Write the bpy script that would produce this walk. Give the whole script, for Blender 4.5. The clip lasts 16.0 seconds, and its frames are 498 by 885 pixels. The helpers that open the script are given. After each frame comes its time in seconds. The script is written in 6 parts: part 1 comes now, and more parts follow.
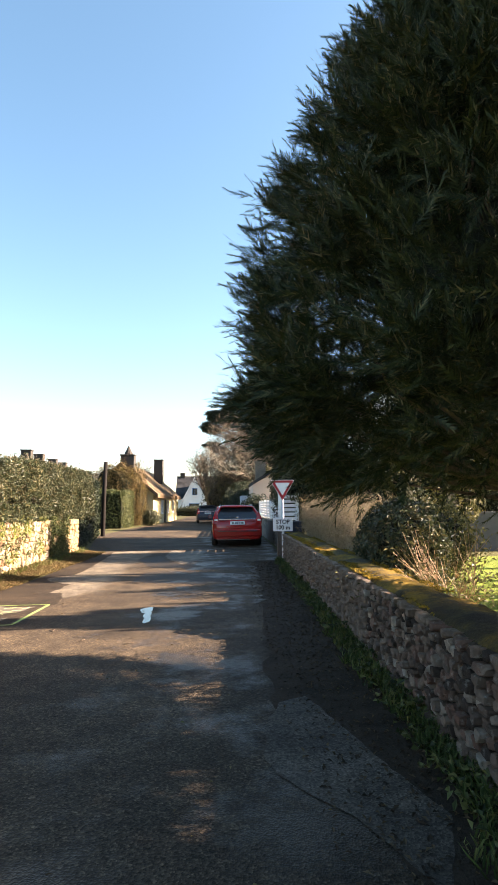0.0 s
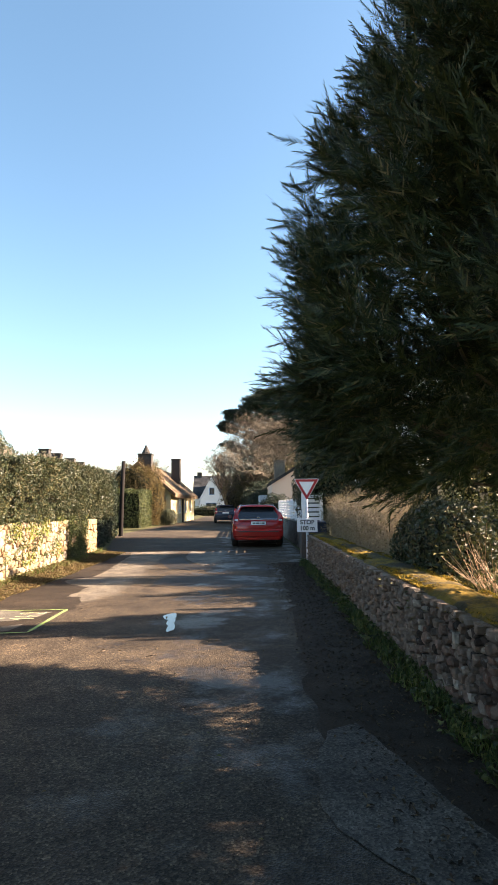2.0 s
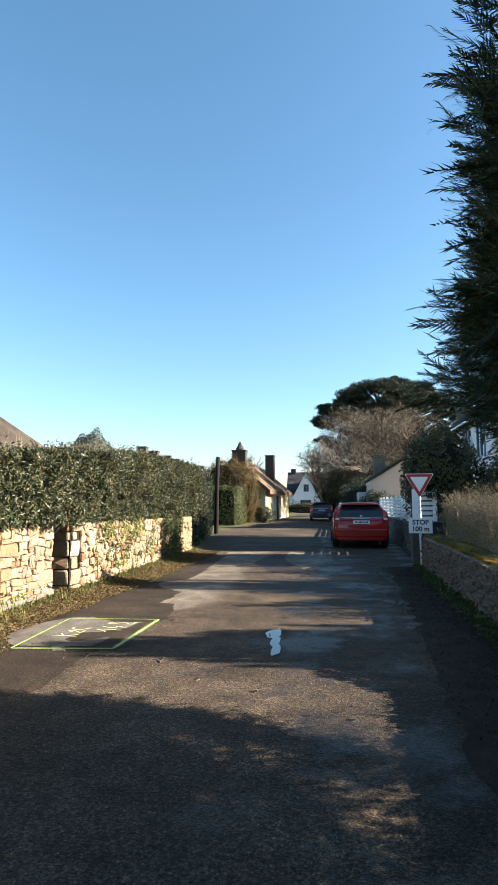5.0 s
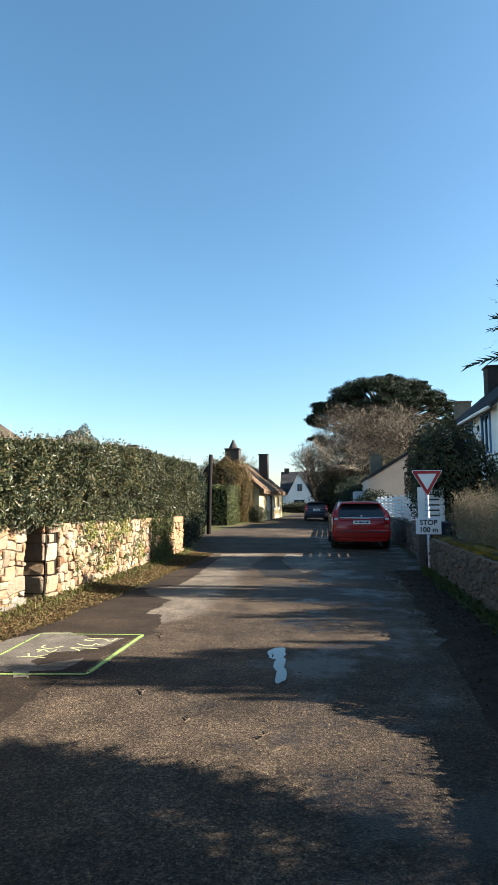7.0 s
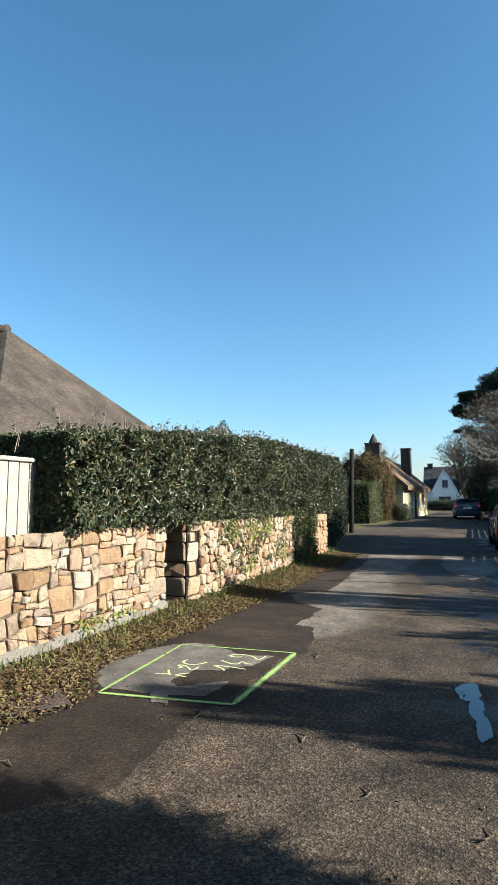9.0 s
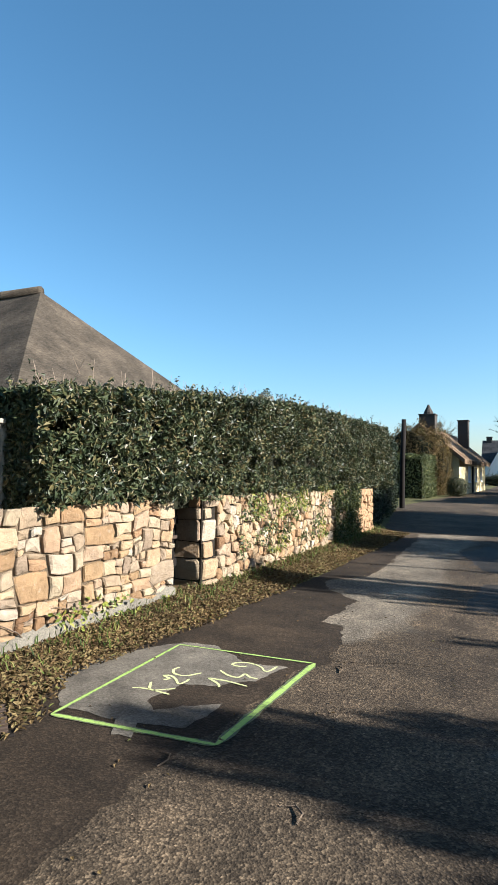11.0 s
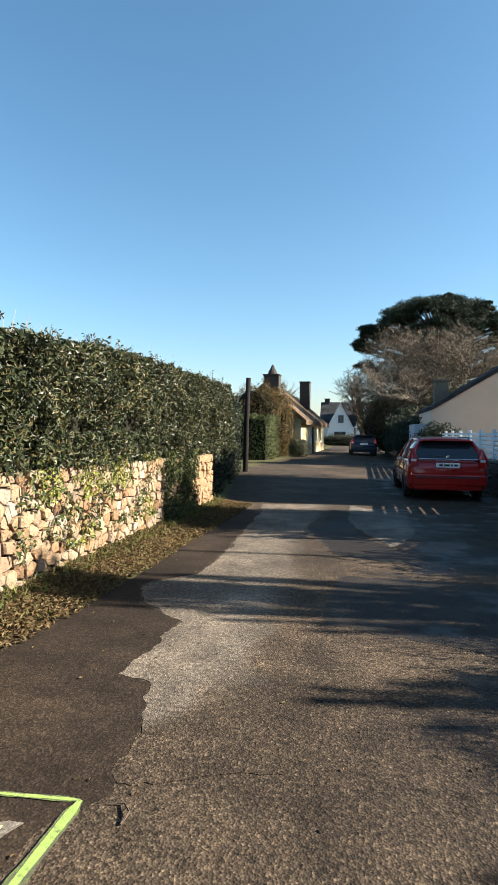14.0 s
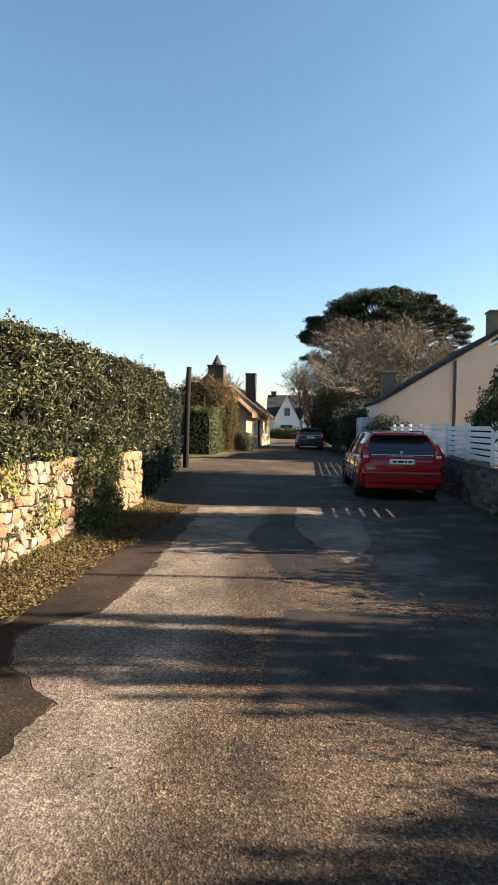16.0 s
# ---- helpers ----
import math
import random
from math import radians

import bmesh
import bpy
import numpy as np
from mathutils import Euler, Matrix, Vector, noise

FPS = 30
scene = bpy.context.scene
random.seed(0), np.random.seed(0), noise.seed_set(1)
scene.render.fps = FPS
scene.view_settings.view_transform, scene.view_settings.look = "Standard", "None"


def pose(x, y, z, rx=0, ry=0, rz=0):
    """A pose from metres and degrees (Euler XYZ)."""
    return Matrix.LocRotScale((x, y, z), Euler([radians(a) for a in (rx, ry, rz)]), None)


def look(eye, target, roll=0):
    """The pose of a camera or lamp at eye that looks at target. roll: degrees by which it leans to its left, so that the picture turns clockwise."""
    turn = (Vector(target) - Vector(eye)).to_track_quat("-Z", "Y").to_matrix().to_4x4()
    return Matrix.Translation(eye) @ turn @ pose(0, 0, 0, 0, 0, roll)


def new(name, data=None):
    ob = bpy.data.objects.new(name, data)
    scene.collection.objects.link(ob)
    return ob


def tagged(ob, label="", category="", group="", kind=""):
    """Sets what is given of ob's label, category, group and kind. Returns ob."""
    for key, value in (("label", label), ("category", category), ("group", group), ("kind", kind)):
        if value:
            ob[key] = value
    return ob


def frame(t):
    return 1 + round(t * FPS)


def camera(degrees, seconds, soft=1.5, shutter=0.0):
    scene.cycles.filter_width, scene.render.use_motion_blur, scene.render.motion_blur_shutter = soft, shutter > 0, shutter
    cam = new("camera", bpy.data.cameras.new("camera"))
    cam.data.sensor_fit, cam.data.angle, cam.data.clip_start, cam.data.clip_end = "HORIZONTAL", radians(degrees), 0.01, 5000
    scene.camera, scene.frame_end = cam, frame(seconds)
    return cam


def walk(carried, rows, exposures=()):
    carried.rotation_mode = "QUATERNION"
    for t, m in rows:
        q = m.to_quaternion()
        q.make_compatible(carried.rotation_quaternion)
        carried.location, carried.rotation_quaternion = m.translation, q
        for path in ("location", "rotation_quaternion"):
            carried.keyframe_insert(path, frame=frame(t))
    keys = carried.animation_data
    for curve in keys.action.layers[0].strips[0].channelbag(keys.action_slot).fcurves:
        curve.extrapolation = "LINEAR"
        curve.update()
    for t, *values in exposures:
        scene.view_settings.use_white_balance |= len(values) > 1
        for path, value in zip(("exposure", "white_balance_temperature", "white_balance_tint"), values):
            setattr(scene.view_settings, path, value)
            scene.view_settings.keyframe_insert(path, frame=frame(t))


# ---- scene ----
cam = camera(47.3, 16.0)
PATH = [
    (0, (1.095, 0.785, 1.454), (1.184, 2.771, 1.673), -0.4),
    (0.5, (1.072, 0.893, 1.448), (1.201, 2.877, 1.668), -0.5),
    (1, (1.054, 0.983, 1.446), (1.2, 2.965, 1.665), -0.4),
    (1.5, (0.994, 1.137, 1.468), (1.089, 3.123, 1.687), -0.4),
    (2, (0.938, 1.311, 1.458), (0.971, 3.299, 1.676), -0.3),
    (2.5, (0.915, 1.477, 1.461), (0.86, 3.465, 1.676), -0.2),
    (3, (0.903, 1.63, 1.44), (0.722, 3.61, 1.655), -0.4),
    (3.5, (0.853, 1.857, 1.454), (0.576, 3.826, 1.669), -0.2),
    (6, (0.633, 2.888, 1.477), (0.342, 4.856, 1.683), -0.1),
    (6.5, (0.59, 3.145, 1.471), (0.319, 5.116, 1.678), -0.3),
    (7, (0.502, 3.377, 1.45), (0.238, 5.348, 1.658), -0.1),
    (7.5, (0.438, 3.537, 1.481), (0.075, 5.493, 1.684), -0.0),
    (8, (0.348, 3.731, 1.482), (-0.187, 5.648, 1.685), 0.0),
    (8.5, (0.235, 3.998, 1.454), (-0.435, 5.872, 1.657), -0.3),
    (9, (0.091, 4.3, 1.439), (-0.631, 6.155, 1.638), -0.1),
    (11.5, (-0.097, 5.799, 1.457), (-1.002, 7.581, 1.511), 0.6),
    (12, (-0.201, 6.163, 1.468), (-1.089, 7.955, 1.479), 0.5),
    (12.5, (-0.212, 6.48, 1.456), (-0.976, 8.328, 1.444), 0.3),
    (13, (-0.293, 6.816, 1.504), (-0.929, 8.712, 1.476), 1.0),
    (13.5, (-0.394, 7.151, 1.535), (-0.896, 9.086, 1.503), 0.9),
    (14, (-0.396, 7.449, 1.524), (-0.783, 9.411, 1.488), 0.8),
    (14.5, (-0.487, 7.763, 1.503), (-0.797, 9.738, 1.461), 1.0),
    (15, (-0.535, 8.174, 1.525), (-0.819, 10.153, 1.479), 1.1),
    (15.5, (-0.466, 8.513, 1.533), (-0.714, 10.496, 1.483), 1.0),
    (16, (-0.439, 8.838, 1.537), (-0.642, 10.827, 1.479), 0.9),
]
walk(cam, [(t, look(eye, target, roll)) for t, eye, target, roll in PATH],
     [(0, 3.04, 7500, 22), (1, 3.0, 7800, 27), (1.5, 2.97, 7700, 26), (2, 2.93, 7400, 22), (2.5, 2.85, 7200, 18), (3.5, 2.52, 6450, 13), (6, 2.4, 6250, 13), (7.5, 2.18, 6100, 11), (9, 1.94, 5600, 8), (12, 1.98, 5750, 9), (14, 2.1, 6200, 12), (15, 2.2, 6700, 18), (16, 2.26, 7000, 20)])

# ---- world, sun and sky ----
SUN_EL, SUN_AZ = 26.0, 5.0
world = bpy.data.worlds.new("sky")
scene.world = world
world.use_nodes = True
wn = world.node_tree.nodes
sky = wn.new("ShaderNodeTexSky")
sky.sky_type = "NISHITA"
sky.sun_disc = False
sky.sun_elevation = radians(SUN_EL)
sky.sun_rotation = radians(90 - SUN_AZ)
sky.air_density, sky.dust_density, sky.ozone_density = 1.05, 0.8, 2.6
tone = wn.new("ShaderNodeHueSaturation")
tone.inputs["Hue"].default_value, tone.inputs["Saturation"].default_value = 0.485, 1.1
world.node_tree.links.new(sky.outputs[0], tone.inputs["Color"])
world.node_tree.links.new(tone.outputs[0], wn["Background"].inputs[0])
wn["Background"].inputs[1].default_value = 0.05
sun = new("sun", bpy.data.lights.new("sun", "SUN"))
sun.data.energy, sun.data.angle, sun.data.color = 5.0, radians(0.4), (1.0, 0.88, 0.72)
SUN_DIR = Vector((math.cos(radians(SUN_EL)) * math.cos(radians(SUN_AZ)),
                  math.cos(radians(SUN_EL)) * math.sin(radians(SUN_AZ)), math.sin(radians(SUN_EL))))
sun.matrix_world = look(SUN_DIR * 60, (0, 0, 0))

# ---- materials ----


def ramp(nt, fac, stops):
    r = nt.nodes.new("ShaderNodeValToRGB")
    while len(r.color_ramp.elements) < len(stops):
        r.color_ramp.elements.new(0.5)
    for el, (p, c) in zip(r.color_ramp.elements, stops):
        el.position, el.color = p, (*c, 1)
    nt.links.new(fac, r.inputs[0])
    return r.outputs[0]


def noise_tex(nt, scale, detail=4.0, rough=0.6, vec=None):
    n = nt.nodes.new("ShaderNodeTexNoise")
    n.inputs["Scale"].default_value, n.inputs["Detail"].default_value, n.inputs["Roughness"].default_value = scale, detail, rough
    if vec is not None:
        nt.links.new(vec, n.inputs["Vector"])
    return n.outputs["Fac"]


def mixc(nt, fac, a, b, mode="MIX"):
    m = nt.nodes.new("ShaderNodeMix")
    m.data_type, m.blend_type = "RGBA", mode
    for sock, v in ((m.inputs[0], fac), (m.inputs[6], a), (m.inputs[7], b)):
        if hasattr(v, "is_output"):
            nt.links.new(v, sock)
        elif isinstance(v, tuple):
            sock.default_value = (*v, 1)
        else:
            sock.default_value = v
    return m.outputs[2]


def base_mat(name, rough=0.7, metal=0.0):
    m = bpy.data.materials.new(name)
    m.use_nodes = True
    nt = m.node_tree
    p = nt.nodes["Principled BSDF"]
    p.inputs["Roughness"].default_value, p.inputs["Metallic"].default_value = rough, metal
    geo = nt.nodes.new("ShaderNodeNewGeometry")
    return m, nt, p, geo


def bump(nt, p, height, strength=0.4, dist=0.02):
    b = nt.nodes.new("ShaderNodeBump")
    b.inputs["Strength"].default_value, b.inputs["Distance"].default_value = strength, dist
    nt.links.new(height, b.inputs["Height"])
    nt.links.new(b.outputs[0], p.inputs["Normal"])


def plain(name, col, rough=0.6, metal=0.0, vary=0.15, scale=6.0, bumpy=0.15):
    """Paint, plaster, metal: a base colour with faint stains and grain."""
    m, nt, p, geo = base_mat(name, rough, metal)
    big = noise_tex(nt, scale, 5, 0.65, geo.outputs["Position"])
    fine = noise_tex(nt, scale * 14, 3, 0.6, geo.outputs["Position"])
    dark = tuple(c * (1 - vary) for c in col)
    light = tuple(min(1, c * (1 + vary * 0.5)) for c in col)
    c1 = ramp(nt, big, [(0.3, dark), (0.65, light)])
    nt.links.new(mixc(nt, 0.25, c1, ramp(nt, fine, [(0.3, dark), (0.7, light)])), p.inputs["Base Color"])
    if bumpy:
        bump(nt, p, fine, bumpy, 0.01)
    return m


def leaf_mat(name, stops, rough=0.4, trans=0.2, spec=0.5):
    """Leaves coloured one by one."""
    m, nt, p, geo = base_mat(name, rough)
    p.inputs["Specular IOR Level"].default_value = spec
    col = ramp(nt, geo.outputs["Random Per Island"], stops)
    patch = noise_tex(nt, 1.3, 3, 0.6, geo.outputs["Position"])
    col = mixc(nt, 0.5, col, mixc(nt, 1.0, col, ramp(nt, patch, [(0.3, (0.55, 0.6, 0.55)), (0.7, (1.25, 1.2, 1.0))]), "MULTIPLY"))
    nt.links.new(col, p.inputs["Base Color"])
    t = nt.nodes.new("ShaderNodeBsdfTranslucent")
    nt.links.new(col, t.inputs["Color"])
    mx = nt.nodes.new("ShaderNodeMixShader")
    mx.inputs[0].default_value = trans
    out = nt.nodes["Material Output"]
    nt.links.new(p.outputs[0], mx.inputs[1])
    nt.links.new(t.outputs[0], mx.inputs[2])
    nt.links.new(mx.outputs[0], out.inputs["Surface"])
    return m


def stone_mat(name, stops, lichen=(0.5, 0.45, 0.3), per_island=False, lich=0.35):
    """Rubble stone: a colour for each stone, mottled and rough."""
    m, nt, p, geo = base_mat(name, 0.88)
    p.inputs["Specular IOR Level"].default_value = 0.2
    if per_island:
        rnd = geo.outputs["Random Per Island"]
    else:
        rnd = nt.nodes.new("ShaderNodeObjectInfo").outputs["Random"]
    c = ramp(nt, rnd, stops)
    mott = noise_tex(nt, 9, 6, 0.7, geo.outputs["Position"])
    c = mixc(nt, 0.55, c, mixc(nt, 1.0, c, ramp(nt, mott, [(0.25, (0.35, 0.32, 0.28)), (0.7, (1.35, 1.28, 1.18))]), "MULTIPLY"))
    spots = noise_tex(nt, 22, 4, 0.6, geo.outputs["Position"])
    f = ramp(nt, spots, [(0.58, (0, 0, 0)), (0.72, (lich, lich, lich))])
    c = mixc(nt, f, c, lichen)
    nt.links.new(c, p.inputs["Base Color"])
    bump(nt, p, noise_tex(nt, 24, 10, 0.75, geo.outputs["Position"]), 1.0, 0.035)
    return m


def asphalt_mat(name, stops, wet=0.0, grain=1.0, rough=0.85, fade=None):
    """Road surface: stone grit in binder, blotched, with damp patches where wet is above 0."""
    m, nt, p, geo = base_mat(name, rough)
    p.inputs["Specular IOR Level"].default_value = 0.18
    pos = geo.outputs["Position"]
    grit = nt.nodes.new("ShaderNodeTexVoronoi")
    grit.inputs["Scale"].default_value = 95
    nt.links.new(pos, grit.inputs["Vector"])
    agg = ramp(nt, grit.outputs["Color"], stops)
    if fade:
        cloud = nt.nodes.new("ShaderNodeTexNoise")
        cloud.inputs["Scale"].default_value, cloud.inputs["Detail"].default_value, cloud.inputs["Roughness"].default_value = 1.3, 8, 0.75
        nt.links.new(pos, cloud.inputs["Vector"])
        drift = nt.nodes.new("ShaderNodeVectorMath")
        drift.operation = "MULTIPLY_ADD"
        drift.inputs[1].default_value = (1.5, 0, 0)
        nt.links.new(cloud.outputs["Color"], drift.inputs[0])
        nt.links.new(pos, drift.inputs[2])
        across = nt.nodes.new("ShaderNodeSeparateXYZ")
        nt.links.new(drift.outputs[0], across.inputs[0])
        edge = nt.nodes.new("ShaderNodeMapRange")
        edge.interpolation_type = "SMOOTHSTEP"
        for k, val in ((1, -0.62), (2, -0.2), (3, 0.0), (4, 1.0)):
            edge.inputs[k].default_value = val
        near_end = nt.nodes.new("ShaderNodeMapRange")
        for k, val in ((1, 9.8), (2, 10.5), (3, 0.9), (4, 0.0)):
            near_end.inputs[k].default_value = val
        nt.links.new(across.outputs[1], near_end.inputs[0])
        shift = nt.nodes.new("ShaderNodeMath")
        shift.operation = "ADD"
        nt.links.new(across.outputs[0], shift.inputs[0])
        nt.links.new(near_end.outputs[0], shift.inputs[1])
        nt.links.new(shift.outputs[0], edge.inputs[0])
        agg = mixc(nt, edge.outputs[0], agg, ramp(nt, grit.outputs["Color"], fade))
    clod = noise_tex(nt, 34, 4, 0.7, pos)
    agg = mixc(nt, grain, agg, mixc(nt, 1.0, agg, ramp(nt, clod, [(0.34, (0.5, 0.49, 0.48)), (0.5, (0.97, 0.96, 0.94)), (0.66, (1.55, 1.51, 1.45))]), "MULTIPLY"))
    big = noise_tex(nt, 0.55, 5, 0.62, pos)
    mid = noise_tex(nt, 2.6, 7, 0.72, pos)
    tone = mixc(nt, 1.0, agg, ramp(nt, big, [(0.36, (0.6, 0.58, 0.56)), (0.52, (0.92, 0.9, 0.87)), (0.66, (1.4, 1.35, 1.27))]), "MULTIPLY")
    tone = mixc(nt, 1.0, tone, ramp(nt, mid, [(0.34, (0.62, 0.61, 0.6)), (0.5, (1.0, 0.99, 0.97)), (0.66, (1.42, 1.38, 1.32))]), "MULTIPLY")
    height = nt.nodes.new("ShaderNodeMath")
    height.operation = "ADD"
    nt.links.new(grit.outputs["Distance"], height.inputs[0])
    nt.links.new(clod, height.inputs[1])
    if wet:
        damp_n = noise_tex(nt, 0.9, 7, 0.68, pos)
        sep = nt.nodes.new("ShaderNodeSeparateXYZ")
        nt.links.new(pos, sep.inputs[0])
        side = nt.nodes.new("ShaderNodeMapRange")
        side.interpolation_type = "SMOOTHSTEP"
        for k, val in ((1, -1.4), (2, 0.6), (3, -0.16), (4, 0.05)):
            side.inputs[k].default_value = val
        nt.links.new(sep.outputs[0], side.inputs[0])
        ad = nt.nodes.new("ShaderNodeMath")
        ad.operation = "ADD"
        nt.links.new(damp_n, ad.inputs[0])
        nt.links.new(side.outputs[0], ad.inputs[1])
        damp = ramp(nt, ad.outputs[0], [(0.53, (0, 0, 0)), (0.63, (wet, wet, wet))])
        tone = mixc(nt, damp, tone, mixc(nt, 1.0, tone, (0.55, 0.54, 0.55), "MULTIPLY"))
        nt.links.new(mixc(nt, damp, (rough, rough, rough), (0.33, 0.33, 0.33)), p.inputs["Roughness"])
    nt.links.new(tone, p.inputs["Base Color"])
    bump(nt, p, height.outputs[0], 0.1 + 0.26 * grain, 0.012)
    return m


def ground_mat(name, stops, scale=3.0, fine=40.0, rough=0.95):
    m, nt, p, geo = base_mat(name, rough)
    p.inputs["Specular IOR Level"].default_value = 0.15
    pos = geo.outputs["Position"]
    a = noise_tex(nt, scale, 6, 0.7, pos)
    b = noise_tex(nt, fine, 5, 0.7, pos)
    c = ramp(nt, a, stops)
    nt.links.new(mixc(nt, 1.0, c, ramp(nt, b, [(0.3, (0.6, 0.6, 0.6)), (0.7, (1.35, 1.3, 1.25))]), "MULTIPLY"), p.inputs["Base Color"])
    bump(nt, p, b, 0.7, 0.03)
    return m


def thatch_mat(name, a, b):
    m, nt, p, geo = base_mat(name, 0.95)
    p.inputs["Specular IOR Level"].default_value = 0.12
    pos = geo.outputs["Position"]
    mp = nt.nodes.new("ShaderNodeMapping")
    mp.inputs["Scale"].default_value = (3, 3, 22)
    nt.links.new(pos, mp.inputs["Vector"])
    f = noise_tex(nt, 2.2, 6, 0.75, mp.outputs[0])
    g = noise_tex(nt, 0.9, 5, 0.65, pos)
    c = ramp(nt, f, [(0.3, a), (0.7, b)])
    nt.links.new(mixc(nt, 1.0, c, ramp(nt, g, [(0.32, (0.5, 0.5, 0.47)), (0.68, (1.35, 1.3, 1.2))]), "MULTIPLY"), p.inputs["Base Color"])
    bump(nt, p, f, 0.8, 0.05)
    return m


def glass_mat(name, col=(0.02, 0.025, 0.03)):
    m, nt, p, geo = base_mat(name, 0.06)
    p.inputs["Base Color"].default_value = (*col, 1)
    p.inputs["Specular IOR Level"].default_value = 0.6
    return m


def paint_line_mat(name, col, cover=0.33):
    """Sprayed road paint, worn through in specks."""
    m, nt, p, geo = base_mat(name, 0.75)
    pos = geo.outputs["Position"]
    w = noise_tex(nt, 34, 6, 0.75, pos)
    nt.links.new(ramp(nt, w, [(cover, (0.07, 0.07, 0.045)), (cover + 0.12, col), (0.8, tuple(min(1, c * 1.25) for c in col))]), p.inputs["Base Color"])
    bump(nt, p, w, 0.5, 0.01)
    return m


GRIT = [(0.0, (0.0165, 0.0127, 0.00909)), (0.5, (0.0495, 0.0384, 0.0272)), (0.8, (0.0878, 0.0686, 0.0488)), (1.0, (0.155, 0.122, 0.0867))]
ASPHALT = asphalt_mat("asphalt", GRIT, 0.85)
PATCH_DARK = asphalt_mat("new_asphalt", [(0.0, (0.013, 0.0095, 0.0065)), (0.6, (0.026, 0.019, 0.013)), (1.0, (0.055, 0.042, 0.03))], 0.0, 0.45)
PATCH_DAMP = asphalt_mat("patched_asphalt", [(0.0, (0.0132, 0.0116, 0.0099)), (0.6, (0.0248, 0.0215, 0.0182)), (1.0, (0.0495, 0.0438, 0.0372))], 0.95, 0.6, 0.7)
PATCH_MID = asphalt_mat("faded_asphalt", [(0.0, (0.028, 0.0245, 0.0203)), (0.5, (0.0728, 0.0644, 0.0546)), (1.0, (0.14, 0.126, 0.108))], 0.3, 0.7)
PATCH_LIGHT = asphalt_mat("worn_asphalt", [(0.0, (0.0786, 0.0686, 0.0562)), (0.5, (0.135, 0.119, 0.0977)), (1.0, (0.208, 0.185, 0.153))], 0.85, 1.0, 0.85, GRIT)
PATCH_CEMENT = asphalt_mat("dusty_cement", [(0.0, (0.085, 0.078, 0.067)), (0.5, (0.125, 0.115, 0.1)), (1.0, (0.17, 0.158, 0.138))], 0.0, 0.25)
EARTH = ground_mat("earth", [(0.3, (0.0525, 0.0562, 0.0225)), (0.7, (0.0975, 0.09, 0.0375))], 0.8, 25)
LITTER = ground_mat("leaf_litter", [(0.3, (0.0289, 0.0189, 0.00945)), (0.5, (0.063, 0.042, 0.0189)), (0.7, (0.0525, 0.0525, 0.0184))], 6, 60)
LAWN = ground_mat("lawn", [(0.3, (0.096, 0.144, 0.018)), (0.7, (0.156, 0.198, 0.03))], 1.2, 50)
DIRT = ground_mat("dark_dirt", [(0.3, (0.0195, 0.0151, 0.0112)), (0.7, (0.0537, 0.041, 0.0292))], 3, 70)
GOLD_STONE = stone_mat("golden_granite", [(0.0, (0.144, 0.0846, 0.0455)), (0.15, (0.261, 0.178, 0.1)), (0.35, (0.324, 0.249, 0.16)), (0.5, (0.207, 0.16, 0.118)), (0.65, (0.351, 0.29, 0.2)), (0.8, (0.261, 0.16, 0.0865)), (1.0, (0.36, 0.32, 0.26))], (0.324, 0.294, 0.246))
GREY_STONE = stone_mat("grey_fieldstone", [(0.0, (0.04, 0.03, 0.025)), (0.25, (0.11, 0.082, 0.066)), (0.5, (0.2, 0.155, 0.125)), (0.7, (0.15, 0.085, 0.065)), (0.85, (0.24, 0.2, 0.165)), (1.0, (0.36, 0.32, 0.27))], (0.5, 0.48, 0.42))
SLATE_STONE = stone_mat("coursed_slate", [(0.0, (0.09, 0.078, 0.072)), (0.5, (0.144, 0.126, 0.114)), (1.0, (0.198, 0.18, 0.162))], (0.24, 0.228, 0.204))
MORTAR = ground_mat("lime_mortar", [(0.3, (0.06, 0.045, 0.03)), (0.7, (0.132, 0.102, 0.069))], 5, 60)
MORTAR_DARK = ground_mat("dark_joint", [(0.3, (0.012, 0.0102, 0.0078)), (0.7, (0.03, 0.0258, 0.0204))], 5, 60)
CEMENT = ground_mat("pale_cement", [(0.3, (0.112, 0.104, 0.0864)), (0.7, (0.173, 0.16, 0.134))], 4, 70)
# moss over grey stone; its golden and dark patches also paint sun and shade
MOSS = ground_mat("golden_moss", [(0.36, (0.035, 0.03, 0.023)), (0.48, (0.07, 0.055, 0.026)), (0.58, (0.2, 0.13, 0.022)), (0.7, (0.24, 0.155, 0.025))], 1.6, 45)
BARK = ground_mat("bark", [(0.3, (0.07, 0.055, 0.04)), (0.7, (0.14, 0.11, 0.085))], 5, 40)
TWIG = plain("twig", (0.2, 0.155, 0.12), 0.9, vary=0.3)
TWIG_TAN = plain("twig_tan", (0.107, 0.0856, 0.0585), 0.9, vary=0.4)
TWIG_STRAW = plain("twig_straw", (0.3, 0.235, 0.15), 0.9, vary=0.4)
TWIG_RED = plain("twig_reddish", (0.34, 0.22, 0.14), 0.8, vary=0.3)
HEDGE_LEAF = leaf_mat("hedge_leaf", [(0.0, (0.0158, 0.0247, 0.0135)), (0.35, (0.0383, 0.0524, 0.0247)), (0.7, (0.0674, 0.0782, 0.0359)), (0.93, (0.123, 0.1, 0.045)), (1.0, (0.12, 0.1, 0.055))], 0.45, 0.12, 0.36)
